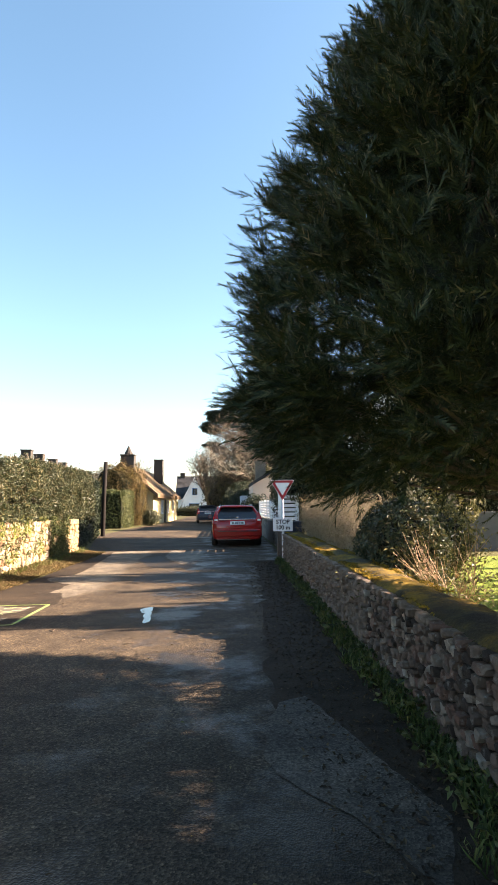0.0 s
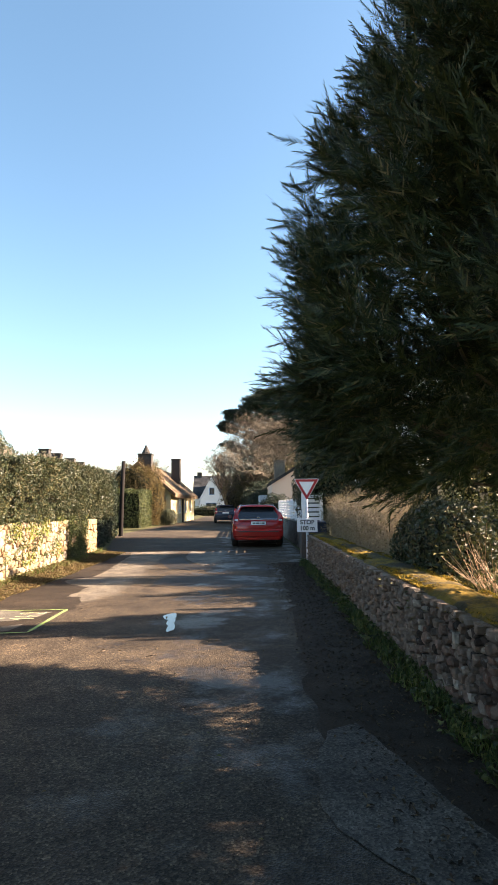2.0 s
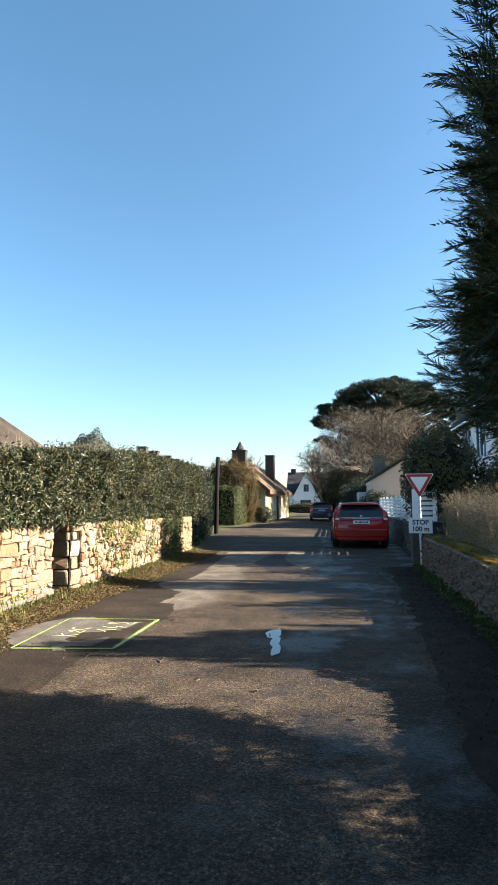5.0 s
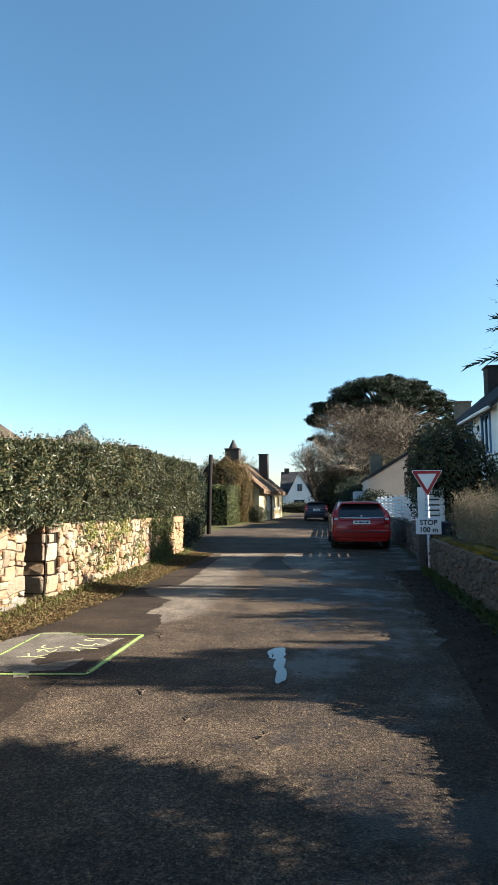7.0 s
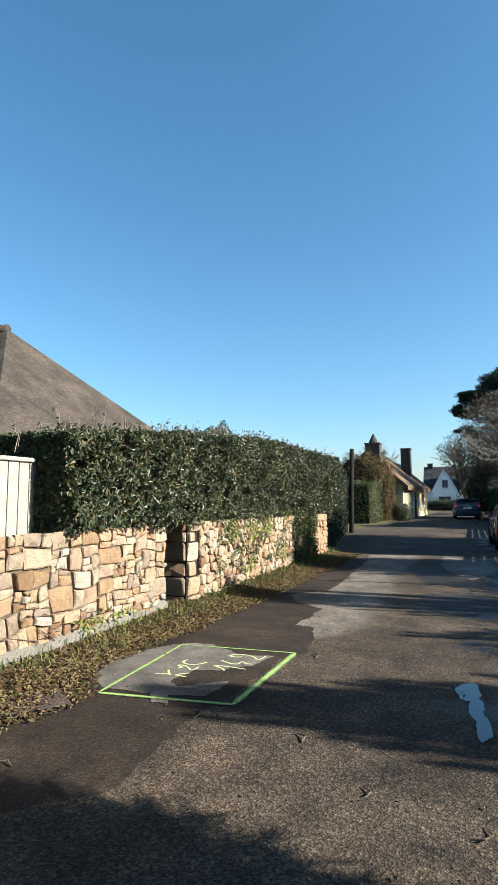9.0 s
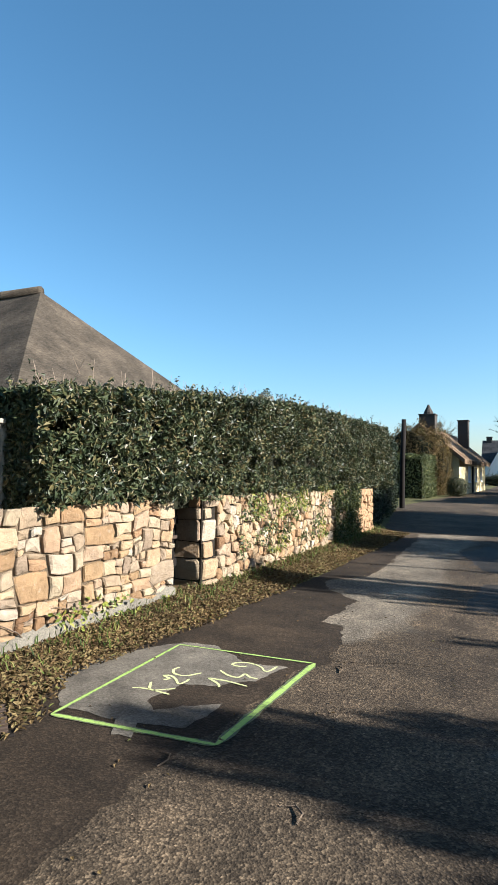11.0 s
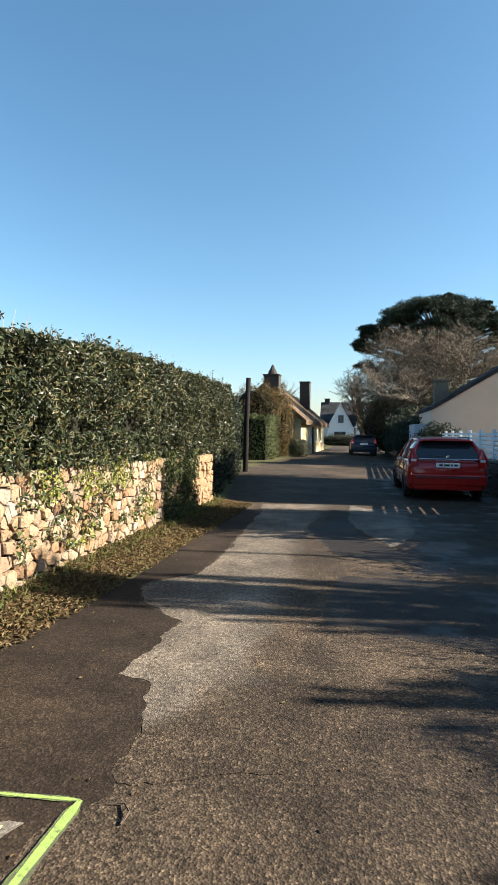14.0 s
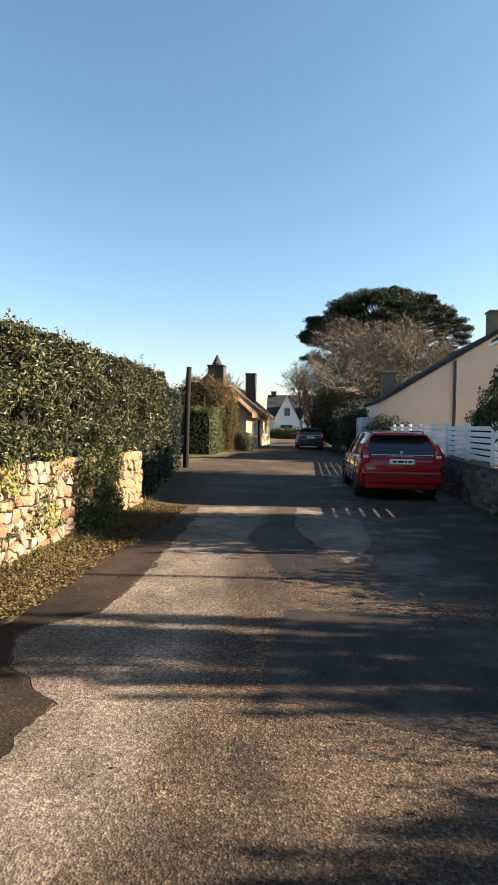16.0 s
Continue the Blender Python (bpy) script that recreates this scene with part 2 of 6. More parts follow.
IVY_LEAF = leaf_mat("ivy_leaf", [(0.0, (0.0176, 0.028, 0.011)), (0.5, (0.0528, 0.072, 0.023)), (1.0, (0.132, 0.136, 0.046))], 0.5, 0.15, 0.25)
YELLOW_LEAF = leaf_mat("fresh_leaf", [(0.0, (0.06, 0.09, 0.015)), (0.5, (0.15, 0.173, 0.03)), (1.0, (0.24, 0.225, 0.045))], 0.5, 0.25)
CONIFER_LEAF = leaf_mat("cypress_spray", [(0.0, (0.00808, 0.0159, 0.00698)), (0.6, (0.021, 0.0357, 0.0131)), (0.88, (0.0485, 0.0595, 0.0236)), (1.0, (0.113, 0.094, 0.048))], 0.65, 0.05, 0.2)
PINE_LEAF = leaf_mat("pine_needle", [(0.0, (0.0084, 0.0154, 0.0098)), (0.6, (0.021, 0.035, 0.0196)), (1.0, (0.049, 0.063, 0.0315))], 0.6, 0.1, 0.25)
BROWN_LEAF = leaf_mat("withered_leaf", [(0.0, (0.116, 0.085, 0.0544)), (0.5, (0.231, 0.177, 0.112)), (0.85, (0.313, 0.252, 0.163)), (1.0, (0.163, 0.163, 0.0612))], 0.7, 0.2, 0.2)
RUSSET_LEAF = leaf_mat("russet_leaf", [(0.0, (0.05, 0.032, 0.014)), (0.5, (0.13, 0.085, 0.032)), (0.85, (0.17, 0.13, 0.045)), (1.0, (0.08, 0.085, 0.03))], 0.6, 0.2, 0.2)
OLIVE_LEAF = leaf_mat("olive_leaf", [(0.0, (0.035, 0.042, 0.014)), (0.5, (0.084, 0.084, 0.0315)), (1.0, (0.168, 0.14, 0.056))], 0.55, 0.2, 0.3)
MOSS_TUFT = leaf_mat("moss_tuft", [(0.0, (0.072, 0.072, 0.024)), (0.5, (0.224, 0.152, 0.024)), (1.0, (0.336, 0.216, 0.032))], 0.8, 0.15, 0.15)
GRASS = leaf_mat("grass_blade", [(0.0, (0.03, 0.0525, 0.0112)), (0.6, (0.075, 0.112, 0.0225)), (1.0, (0.165, 0.165, 0.0525))], 0.6, 0.25, 0.2)
LITTER_LEAF = leaf_mat("fallen_leaf", [(0.0, (0.0418, 0.0256, 0.0116)), (0.5, (0.112, 0.0744, 0.0326)), (0.85, (0.154, 0.116, 0.0558)), (1.0, (0.0744, 0.084, 0.0232))], 0.8, 0.1, 0.2)
DARK_LITTER = leaf_mat("rotting_leaf", [(0.0, (0.021, 0.014, 0.0098)), (0.7, (0.056, 0.0385, 0.0245)), (1.0, (0.112, 0.077, 0.042))], 0.8, 0.05, 0.2)
DARK_GRASS = leaf_mat("verge_grass", [(0.0, (0.027, 0.0473, 0.0162)), (0.7, (0.0743, 0.108, 0.0297)), (1.0, (0.162, 0.176, 0.0607))], 0.7, 0.2, 0.2)
# near-black colour that puts the shade within foliage onto solid cores
SHADE_CORE = ground_mat("painted_shade", [(0.3, (0.0072, 0.0084, 0.0048)), (0.7, (0.018, 0.0192, 0.0108))], 4, 30)
THATCH_GREY = thatch_mat("grey_thatch", (0.0154, 0.0132, 0.0114), (0.0968, 0.0814, 0.066))
THATCH_BROWN = thatch_mat("brown_thatch", (0.1, 0.07, 0.048), (0.24, 0.17, 0.115))
SLATE = thatch_mat("roof_slate", (0.0275, 0.0292, 0.0341), (0.055, 0.0578, 0.066))
WHITE = plain("white_paint", (0.8, 0.8, 0.79), 0.5, vary=0.08)
WHITE_WALL = plain("white_render", (0.76, 0.76, 0.75), 0.85, vary=0.1, scale=1.2)
CREAM = plain("cream_render", (0.584, 0.438, 0.344), 0.9, vary=0.1, scale=1.0)
YELLOW_WALL = plain("yellow_limewash", (0.54, 0.45, 0.255), 0.9, vary=0.15, scale=1.0)
GREY_WOOD = plain("weathered_board", (0.225, 0.206, 0.165), 0.85, vary=0.3, scale=8)
DARK_WOOD = plain("dark_wood", (0.012, 0.01, 0.009), 0.8, vary=0.3, scale=8)
DARK_WOOD.node_tree.nodes["Principled BSDF"].inputs["Specular IOR Level"].default_value = 0.1
BLUE_PAINT = plain("blue_paint", (0.06, 0.16, 0.32), 0.5, vary=0.15)
MIRROR_DARK = plain("mirror_backing", (0.05, 0.06, 0.07), 0.3)
GREY_BLUE = plain("grey_blue_render", (0.36, 0.4, 0.45), 0.85, vary=0.12)
GALV = plain("galvanised_steel", (0.5, 0.51, 0.52), 0.45, 0.7, 0.15)
SIGN_WHITE = plain("sign_white", (0.82, 0.82, 0.82), 0.45, vary=0.05)
SIGN_RED = plain("sign_red", (0.42, 0.02, 0.025), 0.45, vary=0.1)
BLACK = plain("black_paint", (0.015, 0.015, 0.017), 0.5)
RUBBER = plain("tyre_rubber", (0.018, 0.018, 0.019), 0.85)
PLASTIC = plain("dark_plastic", (0.03, 0.03, 0.033), 0.6)
RED_PAINT = plain("red_car_paint", (0.36, 0.011, 0.009), 0.22, 0.0, 0.04, 1.0, 0)
RED_PAINT.node_tree.nodes["Principled BSDF"].inputs["Coat Weight"].default_value = 0.6
NAVY_PAINT = plain("navy_car_paint", (0.022, 0.03, 0.05), 0.22, 0.3, 0.04, 1.0, 0)
CHROME = plain("chrome", (0.75, 0.76, 0.78), 0.15, 1.0, 0.05, 2.0, 0)
LAMP_RED = plain("tail_lamp_red", (0.35, 0.01, 0.01), 0.15, vary=0.05, bumpy=0)
LAMP_CLEAR = plain("tail_lamp_clear", (0.7, 0.66, 0.64), 0.12, vary=0.05, bumpy=0)
GLASS = glass_mat("window_glass")
TERRACOTTA = plain("terracotta", (0.34, 0.15, 0.09), 0.85, vary=0.2)
CHIMNEY_STONE = stone_mat("chimney_stone", [(0.0, (0.03, 0.028, 0.027)), (1.0, (0.065, 0.06, 0.056))], per_island=True, lich=0.1)
LINE_PAINT = paint_line_mat("green_yellow_paint", (0.24, 0.352, 0.08))
SPRAY_PAINT = paint_line_mat("thin_green_paint", (0.1, 0.15, 0.035), 0.48)
TEXT_PAINT = paint_line_mat("pale_yellow_paint", (0.42, 0.44, 0.21))
WATER = glass_mat("puddle_water", (0.02, 0.022, 0.025))
RUST = plain("rusty_iron", (0.05, 0.034, 0.025), 0.8, 0.4, 0.3)
PLASTIC_NAVY = plain("navy_plastic", (0.02, 0.03, 0.06), 0.5)

# ---- building blocks ----


def mesh_of(name, verts, faces, mat, smooth=False):
    me = bpy.data.meshes.new(name)
    me.from_pydata([tuple(v) for v in verts] if not isinstance(verts, np.ndarray) else verts.tolist(), [],
                   faces.tolist() if isinstance(faces, np.ndarray) else faces)
    for mm in (mat if isinstance(mat, (list, tuple)) else [mat]):
        me.materials.append(mm)
    if smooth:
        me.polygons.foreach_set("use_smooth", [True] * len(me.polygons))
    me.update()
    return me


def thing(name, label, category, group="", at=(0, 0, 0), rz=0.0, kind=""):
    ob = new(name)
    ob.matrix_world = pose(*at, 0, 0, rz)
    return tagged(ob, label, category, group, kind)


def piece(name, verts, faces, mat, parent=None, label="", smooth=False):
    ob = new(name, mesh_of(name, verts, faces, mat, smooth))
    ob.parent = parent
    return tagged(ob, label)


def part(name, bm, mat, parent=None, label="", smooth=False):
    """Links a bmesh as one mesh object under a thing."""
    me = bpy.data.meshes.new(name)
    bm.to_mesh(me)
    bm.free()
    for mm in (mat if isinstance(mat, (list, tuple)) else [mat]):
        me.materials.append(mm)
    if smooth:
        me.polygons.foreach_set("use_smooth", [True] * len(me.polygons))
    ob = new(name, me)
    ob.parent = parent
    return tagged(ob, label)


def box(bm, x0, x1, y0, y1, z0, z1, bevel=0.0, rot=None):
    ret = bmesh.ops.create_cube(bm, size=1)
    vs = ret["verts"]
    for v in vs:
        v.co = Vector(((x0 + x1) / 2 + v.co.x * (x1 - x0), (y0 + y1) / 2 + v.co.y * (y1 - y0), (z0 + z1) / 2 + v.co.z * (z1 - z0)))
    if rot is not None:
        for v in vs:
            v.co = rot @ v.co
    if bevel:
        es = list({e for v in vs for e in v.link_edges})
        bmesh.ops.bevel(bm, geom=es, offset=bevel, segments=3 if bevel > 0.02 else 1, affect="EDGES")
    return bm


def boxed(x0, x1, y0, y1, z0, z1, bevel=0.0):
    return box(bmesh.new(), x0, x1, y0, y1, z0, z1, bevel)


def prism(poly, axis, a, b):
    """A bmesh that carries the polygon from a to b along an axis; the polygon's pairs are the other two axes in order."""
    bm = bmesh.new()

    def put(u, w, d):
        return bm.verts.new((d, u, w) if axis == "x" else (u, d, w) if axis == "y" else (u, w, d))
    lo = [put(u, w, a) for u, w in poly]
    hi = [put(u, w, b) for u, w in poly]
    n = len(poly)
    bm.faces.new(lo)
    bm.faces.new(hi[::-1])
    for i in range(n):
        bm.faces.new((lo[i], hi[i], hi[(i + 1) % n], lo[(i + 1) % n]))
    bmesh.ops.recalc_face_normals(bm, faces=bm.faces)
    return bm


def tube(points, radii, sides=6):
    """Vertices and faces of a tapered tube."""
    verts, faces = [], []
    pts = [Vector(p) for p in points]
    for i, p in enumerate(pts):
        d = (pts[min(i + 1, len(pts) - 1)] - pts[max(i - 1, 0)]).normalized()
        a = d.cross(Vector((0.31, 0.77, 0.55))).normalized()
        b = d.cross(a)
        for k in range(sides):
            t = 2 * math.pi * k / sides
            verts.append(p + (a * math.cos(t) + b * math.sin(t)) * radii[i])
    for i in range(len(pts) - 1):
        for k in range(sides):
            faces.append([i * sides + k, i * sides + (k + 1) % sides, (i + 1) * sides + (k + 1) % sides, (i + 1) * sides + k])
    n = len(verts)
    faces.append(list(range(n - sides, n)))
    return verts, faces


def join(chunks):
    verts, faces = [], []
    for v, f in chunks:
        o = len(verts)
        verts += v
        faces += [[i + o for i in q] for q in f]
    return verts, faces


def unit(a):
    return a / np.maximum(np.linalg.norm(a, axis=1, keepdims=True), 1e-9)


def leaf_arrays(c, nrm, length, width, rng, spread=0.9, fold=0.25, droop=0.0):
    """Folded four-cornered leaves at c, facing nrm more or less."""
    n = len(c)
    nn = unit(nrm + rng.normal(0, spread, (n, 3)) * 0.6)
    d = unit(np.cross(nn, rng.normal(0, 1, (n, 3))) + np.array([0, 0, -droop]))
    s = unit(np.cross(nn, d))
    L = (length * rng.uniform(0.6, 1.25, n))[:, None]
    W = (width * rng.uniform(0.7, 1.2, n))[:, None]
    base, tip = c - d * L * 0.5, c + d * L * 0.5 - nn * L * 0.12
    l, r = c - s * W * 0.5 + nn * W * fold, c + s * W * 0.5 + nn * W * fold
    v = np.stack([base, l, tip, r], 1).reshape(-1, 3)
    i = np.arange(n)[:, None] * 4
    f = np.concatenate([i + np.array([[0, 2, 1]]), i + np.array([[0, 3, 2]])], 1).reshape(-1, 3)
    return v, f


def foliage(name, c, nrm, length, width, mat, parent, rng, **kw):
    v, f = leaf_arrays(c, nrm, length, width, rng, **kw)
    return piece(name, v, f, mat, parent)


def bumpy_blob(center, radii, seed, amp=0.18, cols=20, rows=12):
    """An uneven closed ball, the core that carries a bush's painted inner shade."""
    verts, faces = [], []
    for j in range(rows + 1):
        th = math.pi * j / rows
        for i in range(cols):
            ph = 2 * math.pi * i / cols
            d = Vector((math.sin(th) * math.cos(ph), math.sin(th) * math.sin(ph), math.cos(th)))
            k = 1 + amp * noise.noise(d * 1.7 + Vector((seed, seed * 2, 0))) * 1.5
            verts.append((center[0] + d.x * radii[0] * k, center[1] + d.y * radii[1] * k, center[2] + d.z * radii[2] * k))
    for j in range(rows):
        for i in range(cols):
            faces.append([j * cols + i, j * cols + (i + 1) % cols, (j + 1) * cols + (i + 1) % cols, (j + 1) * cols + i])
    return verts, faces


def shrub(name, label, category, center, radii, n, leaf, mat, seed, group="", core=True, depth=0.45, lump=0.25, stems=7):
    """A bush: stems from the ground, a near-black core painted as its inner shade and an uneven coat of leaves."""
    rng = np.random.default_rng(seed)
    cx, cy, cz = center
    ob = thing(name, label, category, group, (cx, cy, 0))
    d = unit(rng.normal(0, 1, (n, 3)))
    k = np.array([1 + lump * noise.noise(Vector(q) * 2.3 + Vector((seed, 0, seed))) * 1.6 for q in d])
    rad = (1 - depth * rng.random(n) ** 1.6) * k
    c = d * rad[:, None] * np.array(radii) + np.array([0, 0, cz])
    keep = c[:, 2] > 0.02
    foliage("foliage", c[keep], d[keep], leaf, leaf * 0.5, mat, ob, rng)
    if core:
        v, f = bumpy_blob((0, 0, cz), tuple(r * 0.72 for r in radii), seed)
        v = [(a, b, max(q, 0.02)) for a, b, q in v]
        piece("painted_shade_core", v, f, SHADE_CORE, ob)
    ch = []
    for i in range(stems):
        a = rng.uniform(0, 6.28)
        tip = (math.cos(a) * radii[0] * 0.6, math.sin(a) * radii[1] * 0.6, cz + radii[2] * rng.uniform(0.0, 0.6))
        ch.append(tube([(math.cos(a) * 0.08, math.sin(a) * 0.08, -0.03), (tip[0] * 0.4, tip[1] * 0.4, tip[2] * 0.5), tip], [0.03, 0.02, 0.006], 5))
    piece("stems", *join(ch), BARK, ob)
    return ob

# ---- ground, road and verges ----


def sheet(name, poly, z, mat, kind="structure", label="", parent=None):
    ob = piece(name, [(x, y, z) for x, y in poly], [list(range(len(poly)))], mat, parent, label)
    if kind:
        tagged(ob, kind=kind)
    return ob


def ragged(poly, step=0.12, amp=0.03, seed=0):
    """The polygon with its edges broken up unevenly."""
    out = []
    for i, (x0, y0) in enumerate(poly):
        x1, y1 = poly[(i + 1) % len(poly)]
        n = max(1, int(math.hypot(x1 - x0, y1 - y0) / step))
        for k in range(n):
            x, y = x0 + (x1 - x0) * k / n, y0 + (y1 - y0) * k / n
            out.append(tuple(q + amp * (1.2 * noise.noise(Vector((x * 3, y * 3, seed + e))) + 0.9 * noise.noise(Vector((x * 11, y * 11, seed + e)))) for q, e in ((x, 0), (y, 7))))
    return out


sheet("ground", [(-900, -900), (900, -900), (900, 900), (-900, 900)], -0.006, EARTH)
road = sheet("road", ragged([(-2.8, -30), (2.25, -30), (2.3, 15), (2.8, 17), (3.0, 40), (2.0, 80), (1.5, 130), (-4, 130), (-3.6, 62),
                             (-4.6, 44), (-5.2, 30), (-3.3, 19.4), (-2.75, 17), (-2.65, 13), (-3.0, 9.2), (-2.9, 8.0)], 0.3, 0.05, 3), 0.0, ASPHALT)
# dark new surface along the verge
sheet("road_patch_1", ragged([(-2.9, 5.7), (-2.1, 6.35), (-1.63, 6.84), (-1.7, 7.85), (-1.6, 8.3), (-1.56, 9.4), (-1.4, 9.66), (-1.5, 10.4), (-1.62, 10.69), (-1.82, 10.75), (-1.8, 11.3), (-1.8, 11.8), (-2.3, 12.2),
                              (-2.55, 12.8), (-2.1, 13.3), (-2.08, 14.0), (-2.1, 14.9), (-2.17, 16.0), (-2.24, 18.0), (-2.75, 18.4), (-2.68, 13), (-2.85, 9.75), (-2.92, 8.0)], 0.05, 0.035, 5), 0.002, PATCH_DARK)
# pale worn strip down the lane
sheet("road_patch_2", ragged([(-1.41, 9.7), (-1.52, 10.4), (-1.64, 10.7), (-1.83, 10.77), (-1.81, 11.3), (-1.8, 11.8), (-2.28, 12.2), (-2.5, 12.8), (-2.08, 13.3), (-2.06, 14.0), (-2.08, 14.9), (-2.15, 16.0), (-2.22, 18.0), (-2.44, 19.3),
                              (-0.7, 19.8), (-0.66, 18.5), (-1.1, 17.6), (-1.25, 16.6), (-0.9, 15.5), (-0.7, 14.6), (-0.6, 13.5), (-0.7, 12.3), (-0.6, 11.0), (-0.7, 9.95), (-1.1, 9.8)], 0.04, 0.045, 15), 0.003, PATCH_LIGHT)
sheet("road_patch_3", ragged([(-0.62, 19.6), (0.49, 18.5), (0.44, 16.4), (0.07, 15.27), (-0.3, 16.2), (-0.6, 17.6)], 0.05, 0.05, 16), 0.003, PATCH_CEMENT)
sheet("road_patch_4", ragged([(-1.0, 12.0), (-0.95, 13.2), (-0.7, 13.6), (0.5, 13.6), (1.3, 13.2), (1.4, 11.9), (0.6, 11.6), (-0.3, 11.9)], 0.05, 0.06, 17), 0.002, PATCH_DAMP)
sheet("road_patch_5", ragged([(-1.2, 16.5), (-0.8, 17.8), (-0.66, 17.5), (-0.35, 15.9), (0.1, 15.2), (1.6, 15.6), (1.8, 14.2), (0.4, 14.2), (-0.6, 14.6), (-1.0, 15.2)], 0.05, 0.06, 18), 0.002, PATCH_DAMP)
# remains of pale cement round the painted marks
sheet("road_patch_6", ragged([(-3.07, 8.59), (-2.97, 8.94), (-2.81, 9.31), (-2.66, 9.54), (-2.38, 9.59), (-1.99, 9.35), (-1.66, 9.42), (-1.75, 9.06), (-1.91, 8.85), (-2.14, 8.75), (-2.16, 8.58), (-2.2, 8.43), (-2.12, 8.25), (-2.21, 8.1), (-2.6, 8.12)], 0.05, 0.035, 8), 0.005, PATCH_CEMENT)
sheet("road_patch_7", ragged([(-2.18, 8.41), (-2.06, 8.34), (-1.77, 8.63), (-1.76, 8.33), (-1.75, 8.23), (-1.87, 8.2), (-2.06, 8.16), (-1.96, 7.99), (-2.09, 7.97), (-2.2, 8.14)], 0.04, 0.025, 9), 0.0055, PATCH_CEMENT)
# paler old surface by the garden wall and worn spots on the near road
sheet("road_patch_8", ragged([(1.5, 5.15), (1.36, 4.68), (1.33, 4.28), (1.38, 4.06), (1.47, 3.9), (1.57, 3.76), (1.7, 3.6), (1.95, 3.0), (2.15, 3.6), (1.95, 4.3), (1.8, 5.0), (1.7, 5.3)], 0.06, 0.02, 14), 0.0045, PATCH_MID)
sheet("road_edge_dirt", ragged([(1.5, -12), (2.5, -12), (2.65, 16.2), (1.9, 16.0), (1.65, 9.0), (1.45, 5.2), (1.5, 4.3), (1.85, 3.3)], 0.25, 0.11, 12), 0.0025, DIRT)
sheet("lawn", ragged([(2.9, -14), (24, -14), (24, 17.8), (3.0, 15.8)], 1.0, 0.05, 13), 0.012, LAWN)

for k, (px, py, pw, pl) in enumerate(((0.02, 9.0, 0.09, 0.2), (0.07, 8.66, 0.055, 0.24), (0.11, 8.32, 0.05, 0.2))):
    poly = []
    for a in range(96):
        ang = 2 * math.pi * a / 96
        r = 1 + 0.35 * noise.noise(Vector((math.cos(ang) * 1.2, math.sin(ang) * 1.2, k * 3.1))) + 0.12 * noise.noise(Vector((math.cos(ang) * 3, math.sin(ang) * 3, k)))
        poly.append((px + pw * r * math.cos(ang), py + pl * r * math.sin(ang)))
    tagged(sheet("puddle", poly, 0.005 + 0.0012 * k, WATER, ""), "shallow rainwater puddle reflecting sky on asphalt", "puddle", "puddles on the road")

# verge of soil and fallen leaves at the foot of the golden wall


def verge_edge(y):
    """Where the verge ends against the road."""
    return float(np.interp(y, [5.5, 7.2, 7.9, 8.5, 9.3, 10.2, 12.0, 14.0, 17.0, 19.7], [-2.7, -2.72, -2.62, -3.0, -2.93, -2.85, -2.8, -2.75, -2.7, -2.7])) + 0.07 * noise.noise(Vector((y * 1.9, 2, 0)))


vv, vf = [], []
NY, NX = 120, 8
for j in range(NY + 1):
    y = 5.5 + 14.2 * j / NY
    edge = verge_edge(y)
    for i in range(NX + 1):
        u = i / NX
        x = -3.62 * u + edge * (1 - u)
        vv.append((x, y, 0.002 + 0.15 * u ** 1.6 * (1 if y < 11 else 0.7) + (0.04 * noise.noise(Vector((x * 5, y * 5, 1))) * u)))
for j in range(NY):
    for i in range(NX):
        a = j * (NX + 1) + i
        vf.append([a, a + 1, a + NX + 2, a + NX + 1])
verge = tagged(piece("verge", vv, vf, LITTER, None, "", True), kind="structure")


def scatter_strip(n, seed, ys, xf, zf, up=(0, 0, 1)):
    rng = np.random.default_rng(seed)
    y = rng.uniform(*ys, n)
    x = np.array([xf(a, rng.random()) for a in y])
    z = np.array([zf(a, b) for a, b in zip(x, y)])
    return np.stack([x, y, z], 1), np.tile(np.array(up, float), (n, 1)), rng


def verge_z(x, y):
    u = min(1, max(0, (verge_edge(y) - x) / (3.62 + verge_edge(y))))
    return 0.022 + 0.15 * u ** 1.6 * (1 if y < 11 else 0.7)


c, nrm, rng = scatter_strip(24000, 21, (6.6, 19.2), lambda y, r: verge_edge(y) + 0.12 - (3.6 + verge_edge(y)) * min(1.0, r ** 0.75 * 1.12), verge_z)
tagged(foliage("fallen_leaves", c, nrm, 0.045, 0.024, LITTER_LEAF, None, rng, spread=0.9), "brown fallen leaves strewn along the wall foot", "leaves", kind="stuff")
c, nrm, rng = scatter_strip(6500, 22, (-4, 15.8), lambda y, r: 1.5 + 0.9 * r ** 0.6, lambda x, y: 0.012)
tagged(foliage("dead_leaves", c, nrm, 0.036, 0.018, DARK_LITTER, None, rng, spread=0.5), "dark dead leaves along the shaded road edge", "leaves", kind="stuff")
c, nrm, rng = scatter_strip(500, 23, (3, 20), lambda y, r: -2.7 + 5.0 * r, lambda x, y: 0.01)
tagged(foliage("scattered_leaves", c, nrm, 0.03, 0.016, LITTER_LEAF, None, rng, spread=0.25), "single dry leaves scattered on the asphalt", "leaves", kind="stuff")


